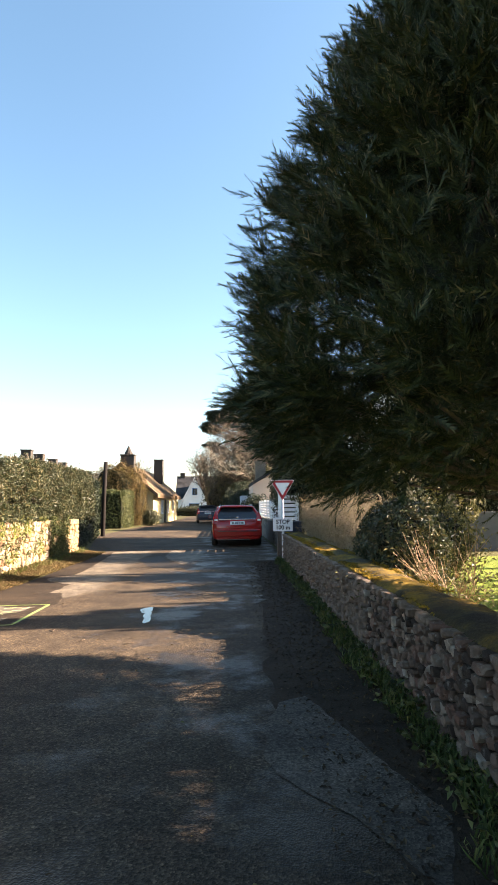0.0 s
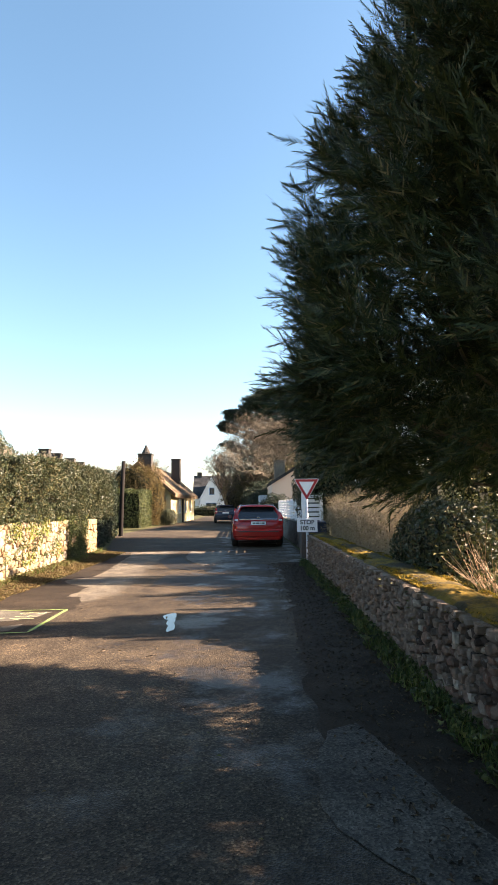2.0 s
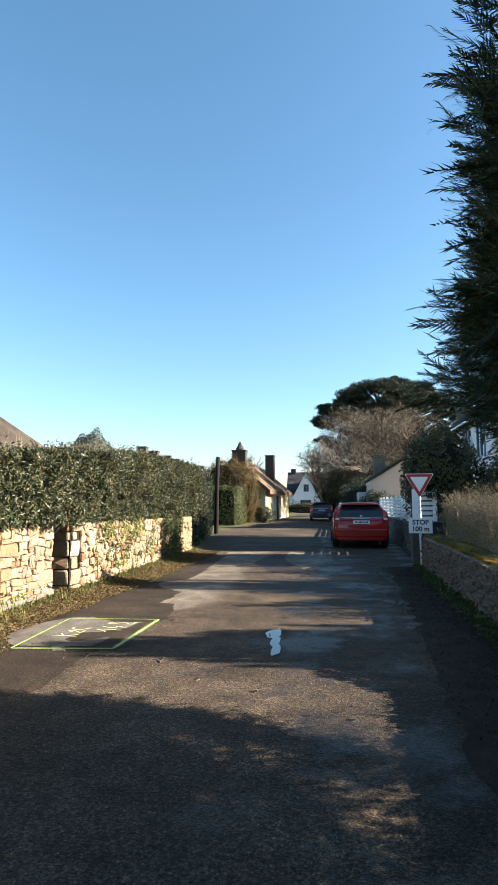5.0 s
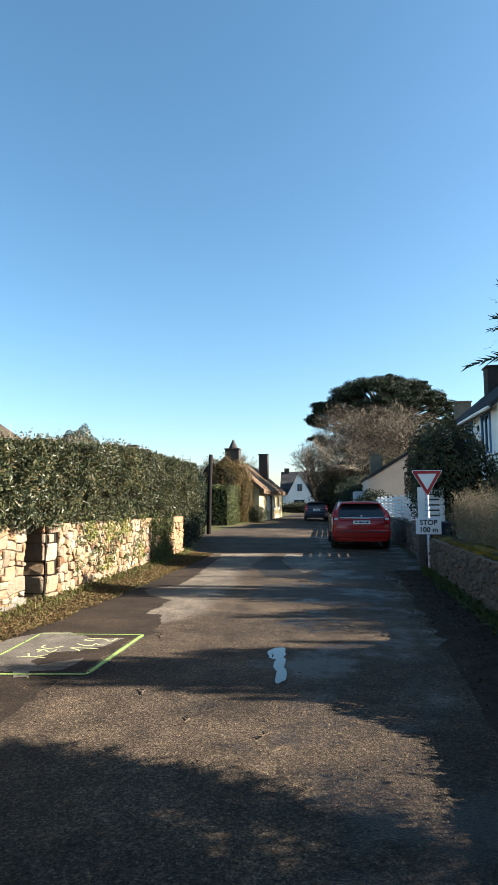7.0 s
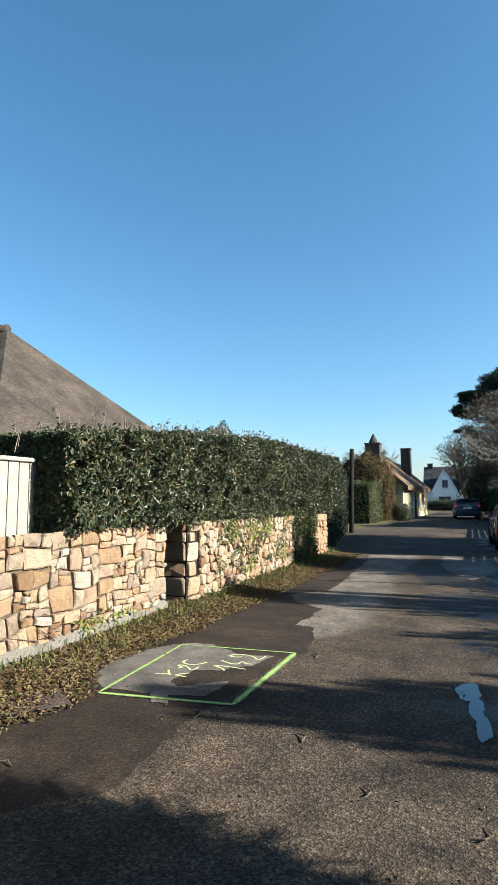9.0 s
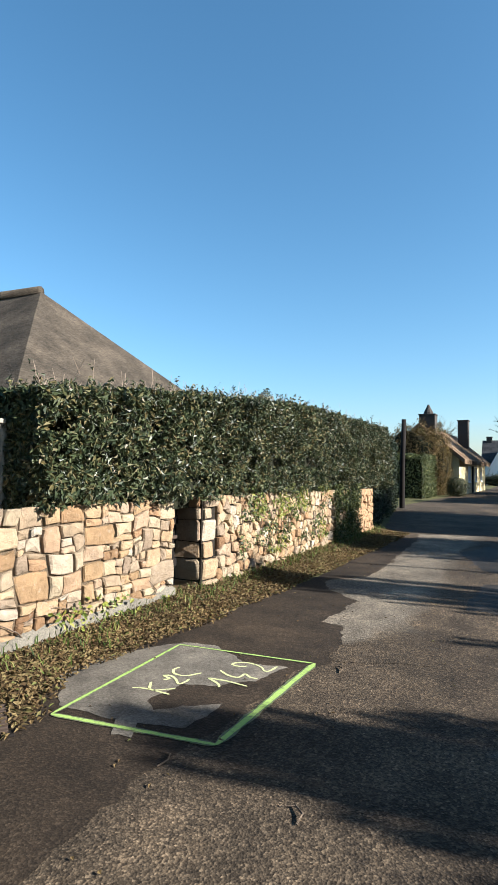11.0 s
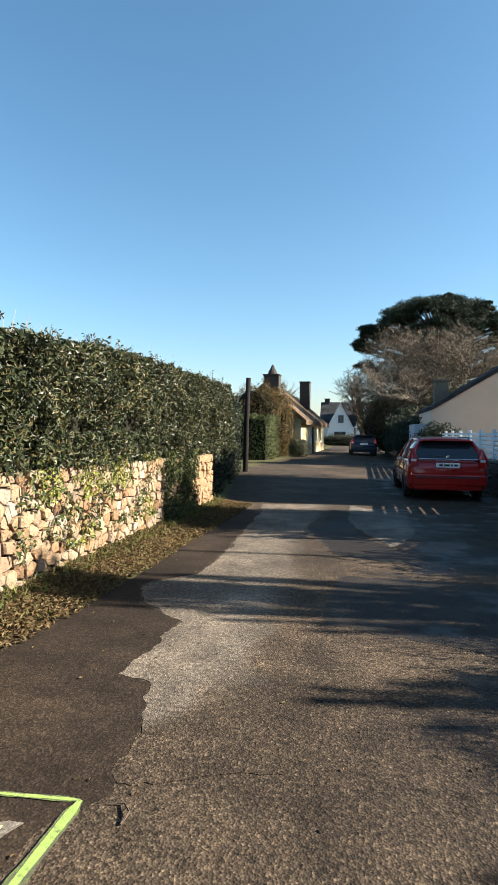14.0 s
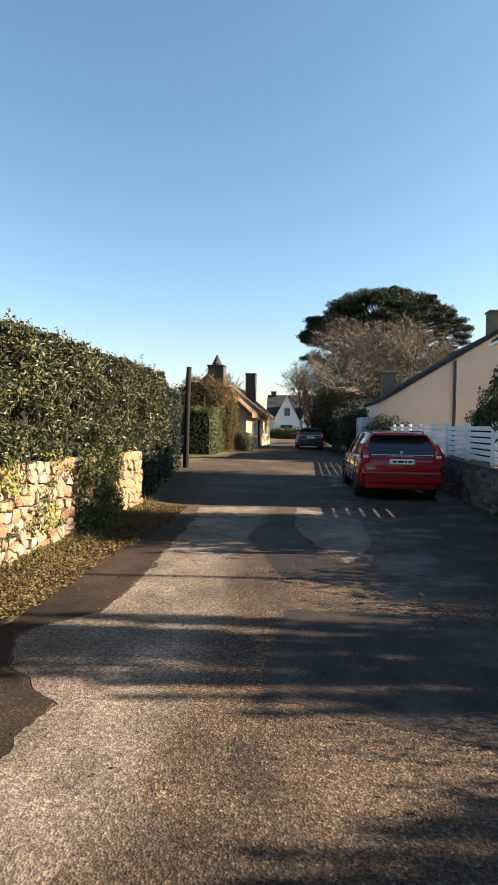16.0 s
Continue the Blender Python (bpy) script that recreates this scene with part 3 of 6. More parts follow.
def blades(name, n, seed, ys, xf, zf, h, w, label, mat=GRASS):
    rng = np.random.default_rng(seed)
    y = rng.uniform(*ys, n)
    x = np.array([xf(a, rng.random()) for a in y])
    z = np.array([zf(a, b) for a, b in zip(x, y)])
    base = np.stack([x, y, z], 1)
    lean = rng.normal(0, 0.45, (n, 3))
    lean[:, 2] = 1
    d = unit(lean) * (h * rng.uniform(0.4, 1.2, n))[:, None]
    a = rng.uniform(0, 6.28, n)
    s = np.stack([np.cos(a), np.sin(a), 0 * a], 1) * w
    bend = np.stack([rng.normal(0, 0.3, n), rng.normal(0, 0.3, n), -0.15 + 0 * a], 1) * h * 0.6
    v = np.stack([base - s, base + s, base + d * 0.6 + s * 0.7, base + d * 0.6 - s * 0.7, base + d + bend], 1).reshape(-1, 3)
    i = np.arange(n)[:, None] * 5
    f = np.concatenate([i + np.array([[0, 1, 2]]), i + np.array([[0, 2, 3]]), i + np.array([[3, 2, 4]])], 1).reshape(-1, 3)
    return tagged(piece(name, v, f, mat), label, "grass", kind="stuff")


def right_face(y):
    return 2.42 + 0.018 * y


def clumped(y, r, lo, hi, seed):
    return lo + (hi - lo) * min(1, r * (0.55 + 0.9 * abs(noise.noise(Vector((y * 1.7, seed, 0))))))


blades("grass_verge", 11000, 31, (-2, 16.2), lambda y, r: right_face(y) + 0.03 - clumped(y, r, 0.0, 0.42, 3.0), lambda x, y: 0.0, 0.12, 0.006, "low green grass and weeds at the wall foot", DARK_GRASS)
blades("grass_tuft", 1300, 32, (7.0, 19.5), lambda y, r: -3.5 + clumped(y, r, 0.0, 0.5, 9.0), verge_z, 0.1, 0.005, "sparse grass among the leaf litter")
blades("lawn_grass", 16000, 33, (-1, 17), lambda y, r: right_face(y) + 0.5 + 7 * r, lambda x, y: 0.01, 0.045, 0.003, "sunlit short lawn grass")

# ---- rubble walls ----


def clip_poly(poly, px, py, nx, ny):
    """Keeps the side of the line through (px, py) that its normal points away from."""
    out = []
    for i, (x, y) in enumerate(poly):
        x2, y2 = poly[(i + 1) % len(poly)]
        d1, d2 = (x - px) * nx + (y - py) * ny, (x2 - px) * nx + (y2 - py) * ny
        if d1 <= 0:
            out.append((x, y))
        if (d1 < 0 < d2) or (d2 < 0 < d1):
            t = d1 / (d1 - d2)
            out.append((x + (x2 - x) * t, y + (y2 - y) * t))
    return out


def stone_cells(u0, u1, height, w, h, seed):
    """Uneven stones that fill a wall's face, as polygons in its plane."""
    rng = random.Random(seed)
    sites = []
    rows = max(1, round(height / h))
    for r in range(rows):
        u = u0 + rng.uniform(-0.5, 0.2) * w
        while u < u1 + w * 0.5:
            ww = w * rng.choice((0.6, 0.8, 1.0, 1.0, 1.3, 1.7))
            u += ww / 2
            sites.append((u, (r + 0.5 + rng.uniform(-0.42, 0.42)) * height / rows))
            u += ww / 2
    cells = []
    for i, (a, b) in enumerate(sites):
        poly = [(u0, 0), (u1, 0), (u1, height), (u0, height)]
        for j, (c, d) in enumerate(sites):
            if i == j or abs(c - a) > 3.4 * w or abs(d - b) > 3.0 * h:
                continue
            nx, ny = (c - a) / w ** 2, (d - b) / h ** 2
            poly = clip_poly(poly, (a + c) / 2, (b + d) / 2, nx, ny)
            if len(poly) < 3:
                break
        if len(poly) >= 3:
            cells.append(poly)
    return cells


def block_cells(u0, u1, height, w, h, seed):
    """Roughly squared stones of mixed sizes, with bent joints."""
    rng = random.Random(seed)
    done = []
    todo = [(u0, 0.0, u1, height)]
    while todo:
        a, b, c, d = todo.pop()
        ww, hh = c - a, d - b
        if ww < w * rng.uniform(0.6, 2.2) and hh < h * rng.uniform(0.6, 2.1):
            done.append((a, b, c, d))
        elif ww / w > hh / h * rng.uniform(0.7, 1.3):
            t = a + ww * rng.uniform(0.32, 0.68)
            todo += [(a, b, t, d), (t, b, c, d)]
        else:
            t = b + hh * rng.uniform(0.32, 0.68)
            todo += [(a, b, c, t), (a, t, c, d)]

    def bent(u, v):
        k = min(1, (u - u0) * 8, (u1 - u) * 8) if u0 < u < u1 else 0
        m = min(1, v * 8, (height - v) * 8) if 0 < v < height else 0
        return (u + k * (0.07 * noise.noise(Vector((u * 2.6, v * 2.6, seed))) + 0.03 * noise.noise(Vector((u * 9, v * 9, seed)))),
                v + m * (0.07 * noise.noise(Vector((u * 2.6, v * 2.6, seed + 9))) + 0.03 * noise.noise(Vector((u * 9, v * 9, seed + 5)))))
    return [[bent(a, b), bent((a + c) / 2, b), bent(c, b), bent(c, (b + d) / 2), bent(c, d), bent((a + c) / 2, d), bent(a, d), bent(a, (b + d) / 2)] for a, b, c, d in done]


def stone_solid(poly, place, proud, joint, rng):
    """A chipped, rounded stone on a wall's face: vertices and faces."""
    cx, cy = sum(p[0] for p in poly) / len(poly), sum(p[1] for p in poly) / len(poly)
    size = max(max(abs(p[0] - cx) for p in poly), max(abs(p[1] - cy) for p in poly), 0.02)
    k = 1 - joint / size
    if k < 0.35:
        return None
    pts = []
    n = len(poly)
    for i in range(n):
        x0, y0 = poly[i]
        x1, y1 = poly[(i + 1) % n]
        if math.hypot(x1 - x0, y1 - y0) < 0.025:
            pts.append(((x0 + x1) / 2, (y0 + y1) / 2))
            continue
        for t in ((0.08, 0.92) if n < 8 else (0.06,)):
            pts.append((x0 + (x1 - x0) * t, y0 + (y1 - y0) * t))
    pts = [(cx + (x - cx) * k + rng.uniform(-0.006, 0.006), cy + (y - cy) * k + rng.uniform(-0.006, 0.006)) for x, y in pts]
    m = len(pts)
    if m < 4:
        return None
    tx, ty = rng.uniform(-0.12, 0.12), rng.uniform(-0.12, 0.12)
    verts = [place(x, y, -0.02) for x, y in pts]
    verts += [place(x, y, proud * 0.6 + (x - cx) * tx + (y - cy) * ty) for x, y in pts]
    q = rng.uniform(0.82, 0.94)
    verts += [place(cx + (x - cx) * q, cy + (y - cy) * q, proud + (x - cx) * tx + (y - cy) * ty + rng.uniform(-0.006, 0.006)) for x, y in pts]
    faces = []
    for i in range(m):
        j = (i + 1) % m
        faces.append([i, j, m + j, m + i])
        faces.append([m + i, m + j, 2 * m + j, 2 * m + i])
    verts.append(place(cx, cy, proud + rng.uniform(0.0, 0.018)))
    for i in range(m):
        faces.append([2 * m + i, 2 * m + (i + 1) % m, 3 * m])
    return verts, faces


def rubble(parent, name, cells, place, proud, joint, mat, seed, single=True, flip=False):
    rng = random.Random(seed)
    chunks = []
    for poly in cells:
        s = stone_solid(poly, place, proud * rng.uniform(0.5, 1.4), joint * rng.uniform(0.6, 1.5), rng)
        if not s:
            continue
        if flip:
            s = (s[0], [f[::-1] for f in s[1]])
        if single:
            piece(name, *s, mat, parent)
        else:
            chunks.append(s)
    if chunks:
        tagged(piece(name, *join(chunks), mat, parent), kind="stuff")


# golden wall: two stretches with a narrow gateway between them
WALL_X = -3.5


def golden_wall(name, y0, y1, h0, h1, mortar):
    core = prism([(y0, -0.02), (y1, -0.02), (y1, h1 - 0.05), (y0, h0 - 0.05)], "x", WALL_X - 0.5, WALL_X - 0.004)
    ob = tagged(part(name, core, mortar), kind="structure")
    return ob, (lambda u, v, d: (WALL_X + d, u, v * ((h0 + (h1 - h0) * (u - y0) / (y1 - y0))) / max(h0, h1)))


wall_west_1, place_1 = golden_wall("wall_west_1", -8.0, 10.62, 1.27, 1.13, MORTAR)
wall_west_2, place_2 = golden_wall("wall_west_2", 11.22, 19.1, 1.15, 1.06, MORTAR_DARK)
plinth_v, plinth_f = [], []
for j in range(60):
    y = 6.0 + 4.6 * j / 59
    hh = 0.2 + 0.05 * noise.noise(Vector((y * 3, 0, 0)))
    plinth_v += [(WALL_X - 0.01, y, 0.0), (WALL_X + 0.075, y, 0.0), (WALL_X + 0.06, y, hh - 0.03), (WALL_X + 0.01, y, hh)]
for j in range(59):
    for k in range(3):
        a = j * 4 + k
        plinth_f.append([a, a + 1, a + 5, a + 4])
piece("footing", plinth_v, plinth_f, CEMENT, wall_west_1, "pale cement footing along the wall", True)

# gateway: jamb stones, and made-up dark planks set back for its shaded depth
jamb_cells = [[(WALL_X - 0.42, z0), (WALL_X - 0.01, z0), (WALL_X - 0.01, z1), (WALL_X - 0.42, z1)] for z0, z1 in ((0.0, 0.14), (0.14, 0.4), (0.4, 0.6), (0.6, 0.86), (0.86, 1.0), (1.0, 1.12))]
rubble(wall_west_2, "stone", jamb_cells, lambda u, v, d: (u, 11.22 - d, v), 0.03, 0.012, GOLD_STONE, 45, True)
gate = thing("gap_darkening_planks", "dark weathered planks added to stand for shade in the gateway", "door", at=(WALL_X - 0.36, 10.92, 0.0))
for i in range(4):
    part("plank", boxed(-0.02, 0.02, -0.285 + i * 0.1425, -0.15 + i * 0.1425, 0.03, 1.15, 0.004), DARK_WOOD, gate)
part("rail", boxed(0.02, 0.045, -0.28, 0.28, 0.3, 0.4, 0.004), DARK_WOOD, gate)
part("rail", boxed(0.02, 0.045, -0.28, 0.28, 0.8, 0.9, 0.004), DARK_WOOD, gate)
part("latch", boxed(0.045, 0.06, 0.12, 0.25, 0.63, 0.67, 0.004), RUST, gate, "rusty iron latch, made up with the planks")

# grey wall on the garden side
gw_v = []
for y in (-10.0, 15.9):
    x = right_face(y)
    gw_v += [(x + 0.004, y, -0.02), (x + 0.46, y, -0.02), (x + 0.46, y, 0.66), (x + 0.004, y, 0.66)]
wall_east_1 = tagged(piece("wall_east_1", gw_v, [[3, 2, 1, 0], [4, 5, 6, 7], [0, 1, 5, 4], [1, 2, 6, 5], [2, 3, 7, 6], [3, 0, 4, 7]], MORTAR_DARK), kind="structure")
cap_v, cap_f = [], []
NC, NW = 300, 7
for j in range(NC + 1):
    y = -10 + 25.9 * j / NC
    for i in range(NW):
        u = i / (NW - 1)
        x = right_face(y) - 0.035 + 0.53 * u + 0.03 * noise.noise(Vector((y * 5, u * 3, 4)))
        z = 0.7 + 0.05 * math.sin(math.pi * u) + 0.035 * noise.noise(Vector((x * 6, y * 6, 2))) - (0.055 if i in (0, NW - 1) else 0)
        cap_v.append((x, y, z))
for j in range(NC):
    for i in range(NW - 1):
        a = j * NW + i
        cap_f.append([a, a + 1, a + NW + 1, a + NW])
piece("moss_cap", cap_v, cap_f, MOSS, wall_east_1, "golden moss on the wall top", True)
c, nrm, rng = scatter_strip(22000, 61, (2.0, 15.8), lambda y, r: right_face(y) - 0.02 + 0.48 * r, lambda x, y: 0.735 + 0.035 * noise.noise(Vector((x * 6, y * 6, 2))))
# bright tufts kept to patches, which also imitate sun striking the moss
mossy = np.array([noise.noise(Vector((a * 2, b * 1.1, 6))) for a, b in c[:, :2]]) > 0.02
c, nrm = c[mossy], nrm[mossy]
tagged(foliage("moss_tuft", c, nrm, 0.034, 0.015, MOSS_TUFT, wall_east_1, rng, spread=1.2), "tufts of golden moss", kind="stuff")
c, nrm, rng = scatter_strip(3200, 24, (0.5, 15.8), lambda y, r: right_face(y) - 0.03 - 0.3 * r ** 1.6, lambda x, y: 0.03 + 0.16 * abs(noise.noise(Vector((x * 4, y * 2.2, 9)))))
tagged(foliage("wall_foot_weeds", c, nrm, 0.05, 0.036, IVY_LEAF, None, rng, spread=1.0), "low ivy and weeds along the shaded wall foot", "weeds", kind="stuff")

# ---- hedge on the golden wall ----


def hedge_top(y):
    return 2.05 + 0.53 * min(1, max(0, (y - 8.7) / 6.0)) ** 0.7


def hedge_front(y, z):
    return WALL_X + 0.07 + 0.19 * noise.noise(Vector((y * 1.1, z * 1.6, 5))) + 0.06 * noise.noise(Vector((y * 3.7, z * 4, 8))) - 0.1 * max(0, (z - 2.1))


def hedge_bottom(y):
    return 1.13 - 0.05 * (y - 8) / 11 + 0.12 * noise.noise(Vector((y * 2.1, 3, 3))) + 0.05 * noise.noise(Vector((y * 6, 1, 3)))


hedge = thing("hedge", "dense clipped evergreen hedge growing above a stone wall", "hedge", at=(0, 0, 0))
rng = np.random.default_rng(71)
N = 46000
y = rng.uniform(8.72, 20.6, N)
lo = np.array([hedge_bottom(a) for a in y])
hi = np.array([hedge_top(a) + 0.06 * noise.noise(Vector((a * 2.5, 0, 9))) for a in y])
z = lo + (hi - lo) * rng.random(N)
x = np.array([hedge_front(a, b) for a, b in zip(y, z)]) - 0.36 * rng.random(N) ** 1.5 + 0.06
front = np.stack([x, y, z], 1)
open_spots = np.array([noise.noise(Vector((a * 3.1, b * 3.4, 21))) + 0.4 * noise.noise(Vector((a * 8, b * 8, 4))) for a, b in zip(y, z)])
front = front[open_spots > -0.24]
N = len(front)
N2 = 26000
y2 = rng.uniform(8.72, 20.6, N2)
x2 = WALL_X + 0.05 - 1.25 * rng.random(N2)
z2 = np.array([hedge_top(b) + 0.06 * noise.noise(Vector((b * 2.5, 0, 9))) + 0.07 * noise.noise(Vector((a * 3, b * 3, 2))) for a, b in zip(x2, y2)]) - 0.2 * rng.random(N2) ** 1.8
top = np.stack([x2, y2, z2], 1)
N3 = 7000
z3 = 1.1 + 1.0 * rng.random(N3)
end = np.stack([WALL_X + 0.05 - 1.2 * rng.random(N3), 8.7 + 0.12 * rng.random(N3), z3], 1)
end2 = np.stack([WALL_X + 0.05 - 1.2 * rng.random(N3), 20.62 - 0.15 * rng.random(N3), 1.0 + 1.65 * rng.random(N3)], 1)
cc = np.concatenate([front, top, end, end2])
nn = np.concatenate([np.tile([1.0, 0, 0.35], (N, 1)), np.tile([0.2, 0, 1.0], (N2, 1)), np.tile([0.2, -1.0, 0.3], (N3, 1)), np.tile([0.2, 1.0, 0.3], (N3, 1))])
foliage("foliage", cc, nn, 0.078, 0.031, HEDGE_LEAF, hedge, rng, spread=1.7, fold=0.4)
# core whose dark colour is the shade between the hedge's leaves
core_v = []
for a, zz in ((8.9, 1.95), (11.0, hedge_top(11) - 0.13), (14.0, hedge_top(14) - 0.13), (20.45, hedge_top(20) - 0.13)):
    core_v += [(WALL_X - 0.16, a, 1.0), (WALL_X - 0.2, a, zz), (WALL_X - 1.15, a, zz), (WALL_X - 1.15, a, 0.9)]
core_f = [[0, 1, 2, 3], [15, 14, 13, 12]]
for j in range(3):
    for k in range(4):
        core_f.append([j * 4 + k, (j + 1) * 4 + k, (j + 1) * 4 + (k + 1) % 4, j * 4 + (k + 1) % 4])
piece("painted_shade_core", core_v, core_f, SHADE_CORE, hedge)
ch = []
rr = random.Random(5)
for i in range(110):
    a = rr.uniform(8.6, 20.4)
    zt = hedge_top(a)
    p0 = (WALL_X + rr.uniform(-0.6, 0.0), a, zt - 0.15)
    p2 = (p0[0] + rr.uniform(-0.08, 0.1), a + rr.uniform(-0.15, 0.15), zt + rr.uniform(0.05, 0.24))
    ch.append(tube([p0, p2], [0.004, 0.0015], 3))
for i in range(160):
    a, b = rr.uniform(8.6, 20.3), rr.uniform(1.1, 2.3)
    xx = hedge_front(a, b)
    ch.append(tube([(xx - 0.15, a, b), (xx - 0.01, a + rr.uniform(-0.25, 0.25), b + rr.uniform(-0.05, 0.2))], [0.006, 0.002], 3))
tagged(piece("twig_growth", *join(ch), TWIG, hedge), kind="stuff")
# unclipped shoots along the top, leafy to their tips
rng = np.random.default_rng(73)
shoot_v, shoot_c = [], []
for i in range(420):
    a = rng.uniform(8.7, 20.5)
    p = np.array([WALL_X + rng.uniform(-0.75, 0.02), a, hedge_top(a) - 0.06])
    d = np.array([rng.normal(0, 0.3), rng.normal(0, 0.4), 1.0]) * rng.uniform(0.07, 0.2) * (1.6 if i % 12 == 0 else 1)
    shoot_v.append(tube([tuple(p), tuple(p + d * 0.6), tuple(p + d + np.array([0.02, 0.02, 0]))], [0.004, 0.003, 0.0012], 3))
    shoot_c.append(p + d * rng.uniform(0.25, 1.05, (9, 1)) + rng.normal(0, 0.014, (9, 3)))
tagged(piece("shoot_growth", *join(shoot_v), TWIG, hedge), kind="stuff")
shoot_c = np.concatenate(shoot_c)
foliage("young_growth", shoot_c, np.tile([0.4, 0, 0.6], (len(shoot_c), 1)), 0.056, 0.022, HEDGE_LEAF, hedge, rng, spread=1.6)

# ivy and ferns on the wall
for lab, (ya, yb, za, zb, n, mat) in {
        "yellow-green fern and ivy hanging on the golden wall": (12.4, 15.7, 0.25, 1.2, 2300, YELLOW_LEAF),
        "green ivy hanging from the hedge over the wall": (12.0, 15.8, 0.3, 1.25, 1900, IVY_LEAF),
        "dark ivy clinging to the stone wall": (16.0, 17.75, 0.05, 1.2, 3800, IVY_LEAF),
        "pale young weeds at the wall joints": (7.5, 10.4, 0.1, 0.34, 260, YELLOW_LEAF)}.items():
    rng = np.random.default_rng(n)
    y = rng.uniform(ya, yb, n)
    z = rng.uniform(za, zb, n)
    keep = np.array([noise.noise(Vector((a * 2.2, b * 2.6, n))) for a, b in zip(y, z)]) > (-0.35 if n > 3000 else 0.17 if n > 2000 else 0.05)
    c = np.stack([WALL_X + 0.05 + 0.09 * rng.random(n), y, z], 1)[keep]
    ob = thing("ivy" if n > 1000 else "wall_weed", lab, "ivy" if n > 1000 else "weed", at=(WALL_X, (ya + yb) / 2, 0))
    v, f = leaf_arrays(c - np.array([WALL_X, (ya + yb) / 2, 0]), np.tile([1.0, 0, 0.3], (len(c), 1)), 0.06, 0.035, rng)
    piece("foliage", v, f, mat, ob)
    ch = [tube([(0.02, a, 0.05), (0.05, a + rr.uniform(-0.2, 0.2), za + 0.5 * (zb - za)), (0.05, a + rr.uniform(-0.4, 0.4), zb)], [0.008, 0.006, 0.003], 4) for a in np.linspace((ya - yb) / 2.4, (yb - ya) / 2.4, 6)]
    tagged(piece("stem_growth", *join(ch), BARK, ob), kind="stuff")

# board fence above the wall, beside the hedge
board_fence = thing("board_fence", "weathered pale wooden board fence above the stone wall", "fence", at=(WALL_X - 0.38, 0, 1.24))
for i in range(28):
    yy = 5.0 + i * 0.135
    part("board", boxed(-0.012, 0.012, yy, yy + 0.125, -0.22, 0.56, 0.003), GREY_WOOD, board_fence)
part("cap_rail", boxed(-0.04, 0.04, 4.95, 8.7, 0.56, 0.6, 0.006), GREY_WOOD, board_fence)
part("rail", boxed(-0.05, -0.012, 4.95, 8.8, 0.15, 0.22, 0.004), GREY_WOOD, board_fence)

# second hedge, ivy-grown, that stands back behind the pole
ivy_hedge = thing("ivy_hedge", "tall shaded ivy-grown hedge set back from the road", "hedge")
rng = np.random.default_rng(81)


def block_leaves(x0, x1, y0, y1, z1, n, rng, depth=0.25, lump=0.15):
    """Leaves over the four sides and the top of a hedge block."""
    w, l = x1 - x0, y1 - y0
    areas = np.array([l * z1, l * z1, w * z1, w * z1, w * l])
    side = rng.choice(5, n, p=areas / areas.sum())
    a, b = rng.random(n), rng.random(n)
    d = depth * rng.random(n) ** 1.7
    x = np.select([side == 0, side == 1], [x1 - d, x0 + d], x0 + w * a)
    y = np.select([side == 2, side == 3], [y0 + d, y1 - d], np.where(side >= 2, y0 + l * b, y0 + l * a))
    z = np.where(side == 4, z1 - d, z1 * b * np.where(side == 2, 1, 1))
    z = np.where((side == 2) | (side == 3), z1 * b, z)
    nrm = np.array([[1, 0, .3], [-1, 0, .3], [0, -1, .3], [0, 1, .3], [0, 0, 1]], float)[side]
    c = np.stack([x, y, z], 1)
    off = np.array([noise.noise(Vector(p) * 1.5) for p in c]) * lump
    return c + nrm * off[:, None], nrm


c, nrm = block_leaves(-1.7, 0.0, 0.0, 8.9, 2.6, 16000, rng)
foliage("foliage", c, nrm, 0.09, 0.05, PINE_LEAF, ivy_hedge, rng)
part("painted_shade_core", boxed(-1.5, -0.25, 0.3, 8.6, 0.0, 2.35), SHADE_CORE, ivy_hedge)
ivy_hedge.matrix_world = pose(-3.62, 19.9, 0, 0, 0, 8.2)

# ---- great cypress over the garden wall ----


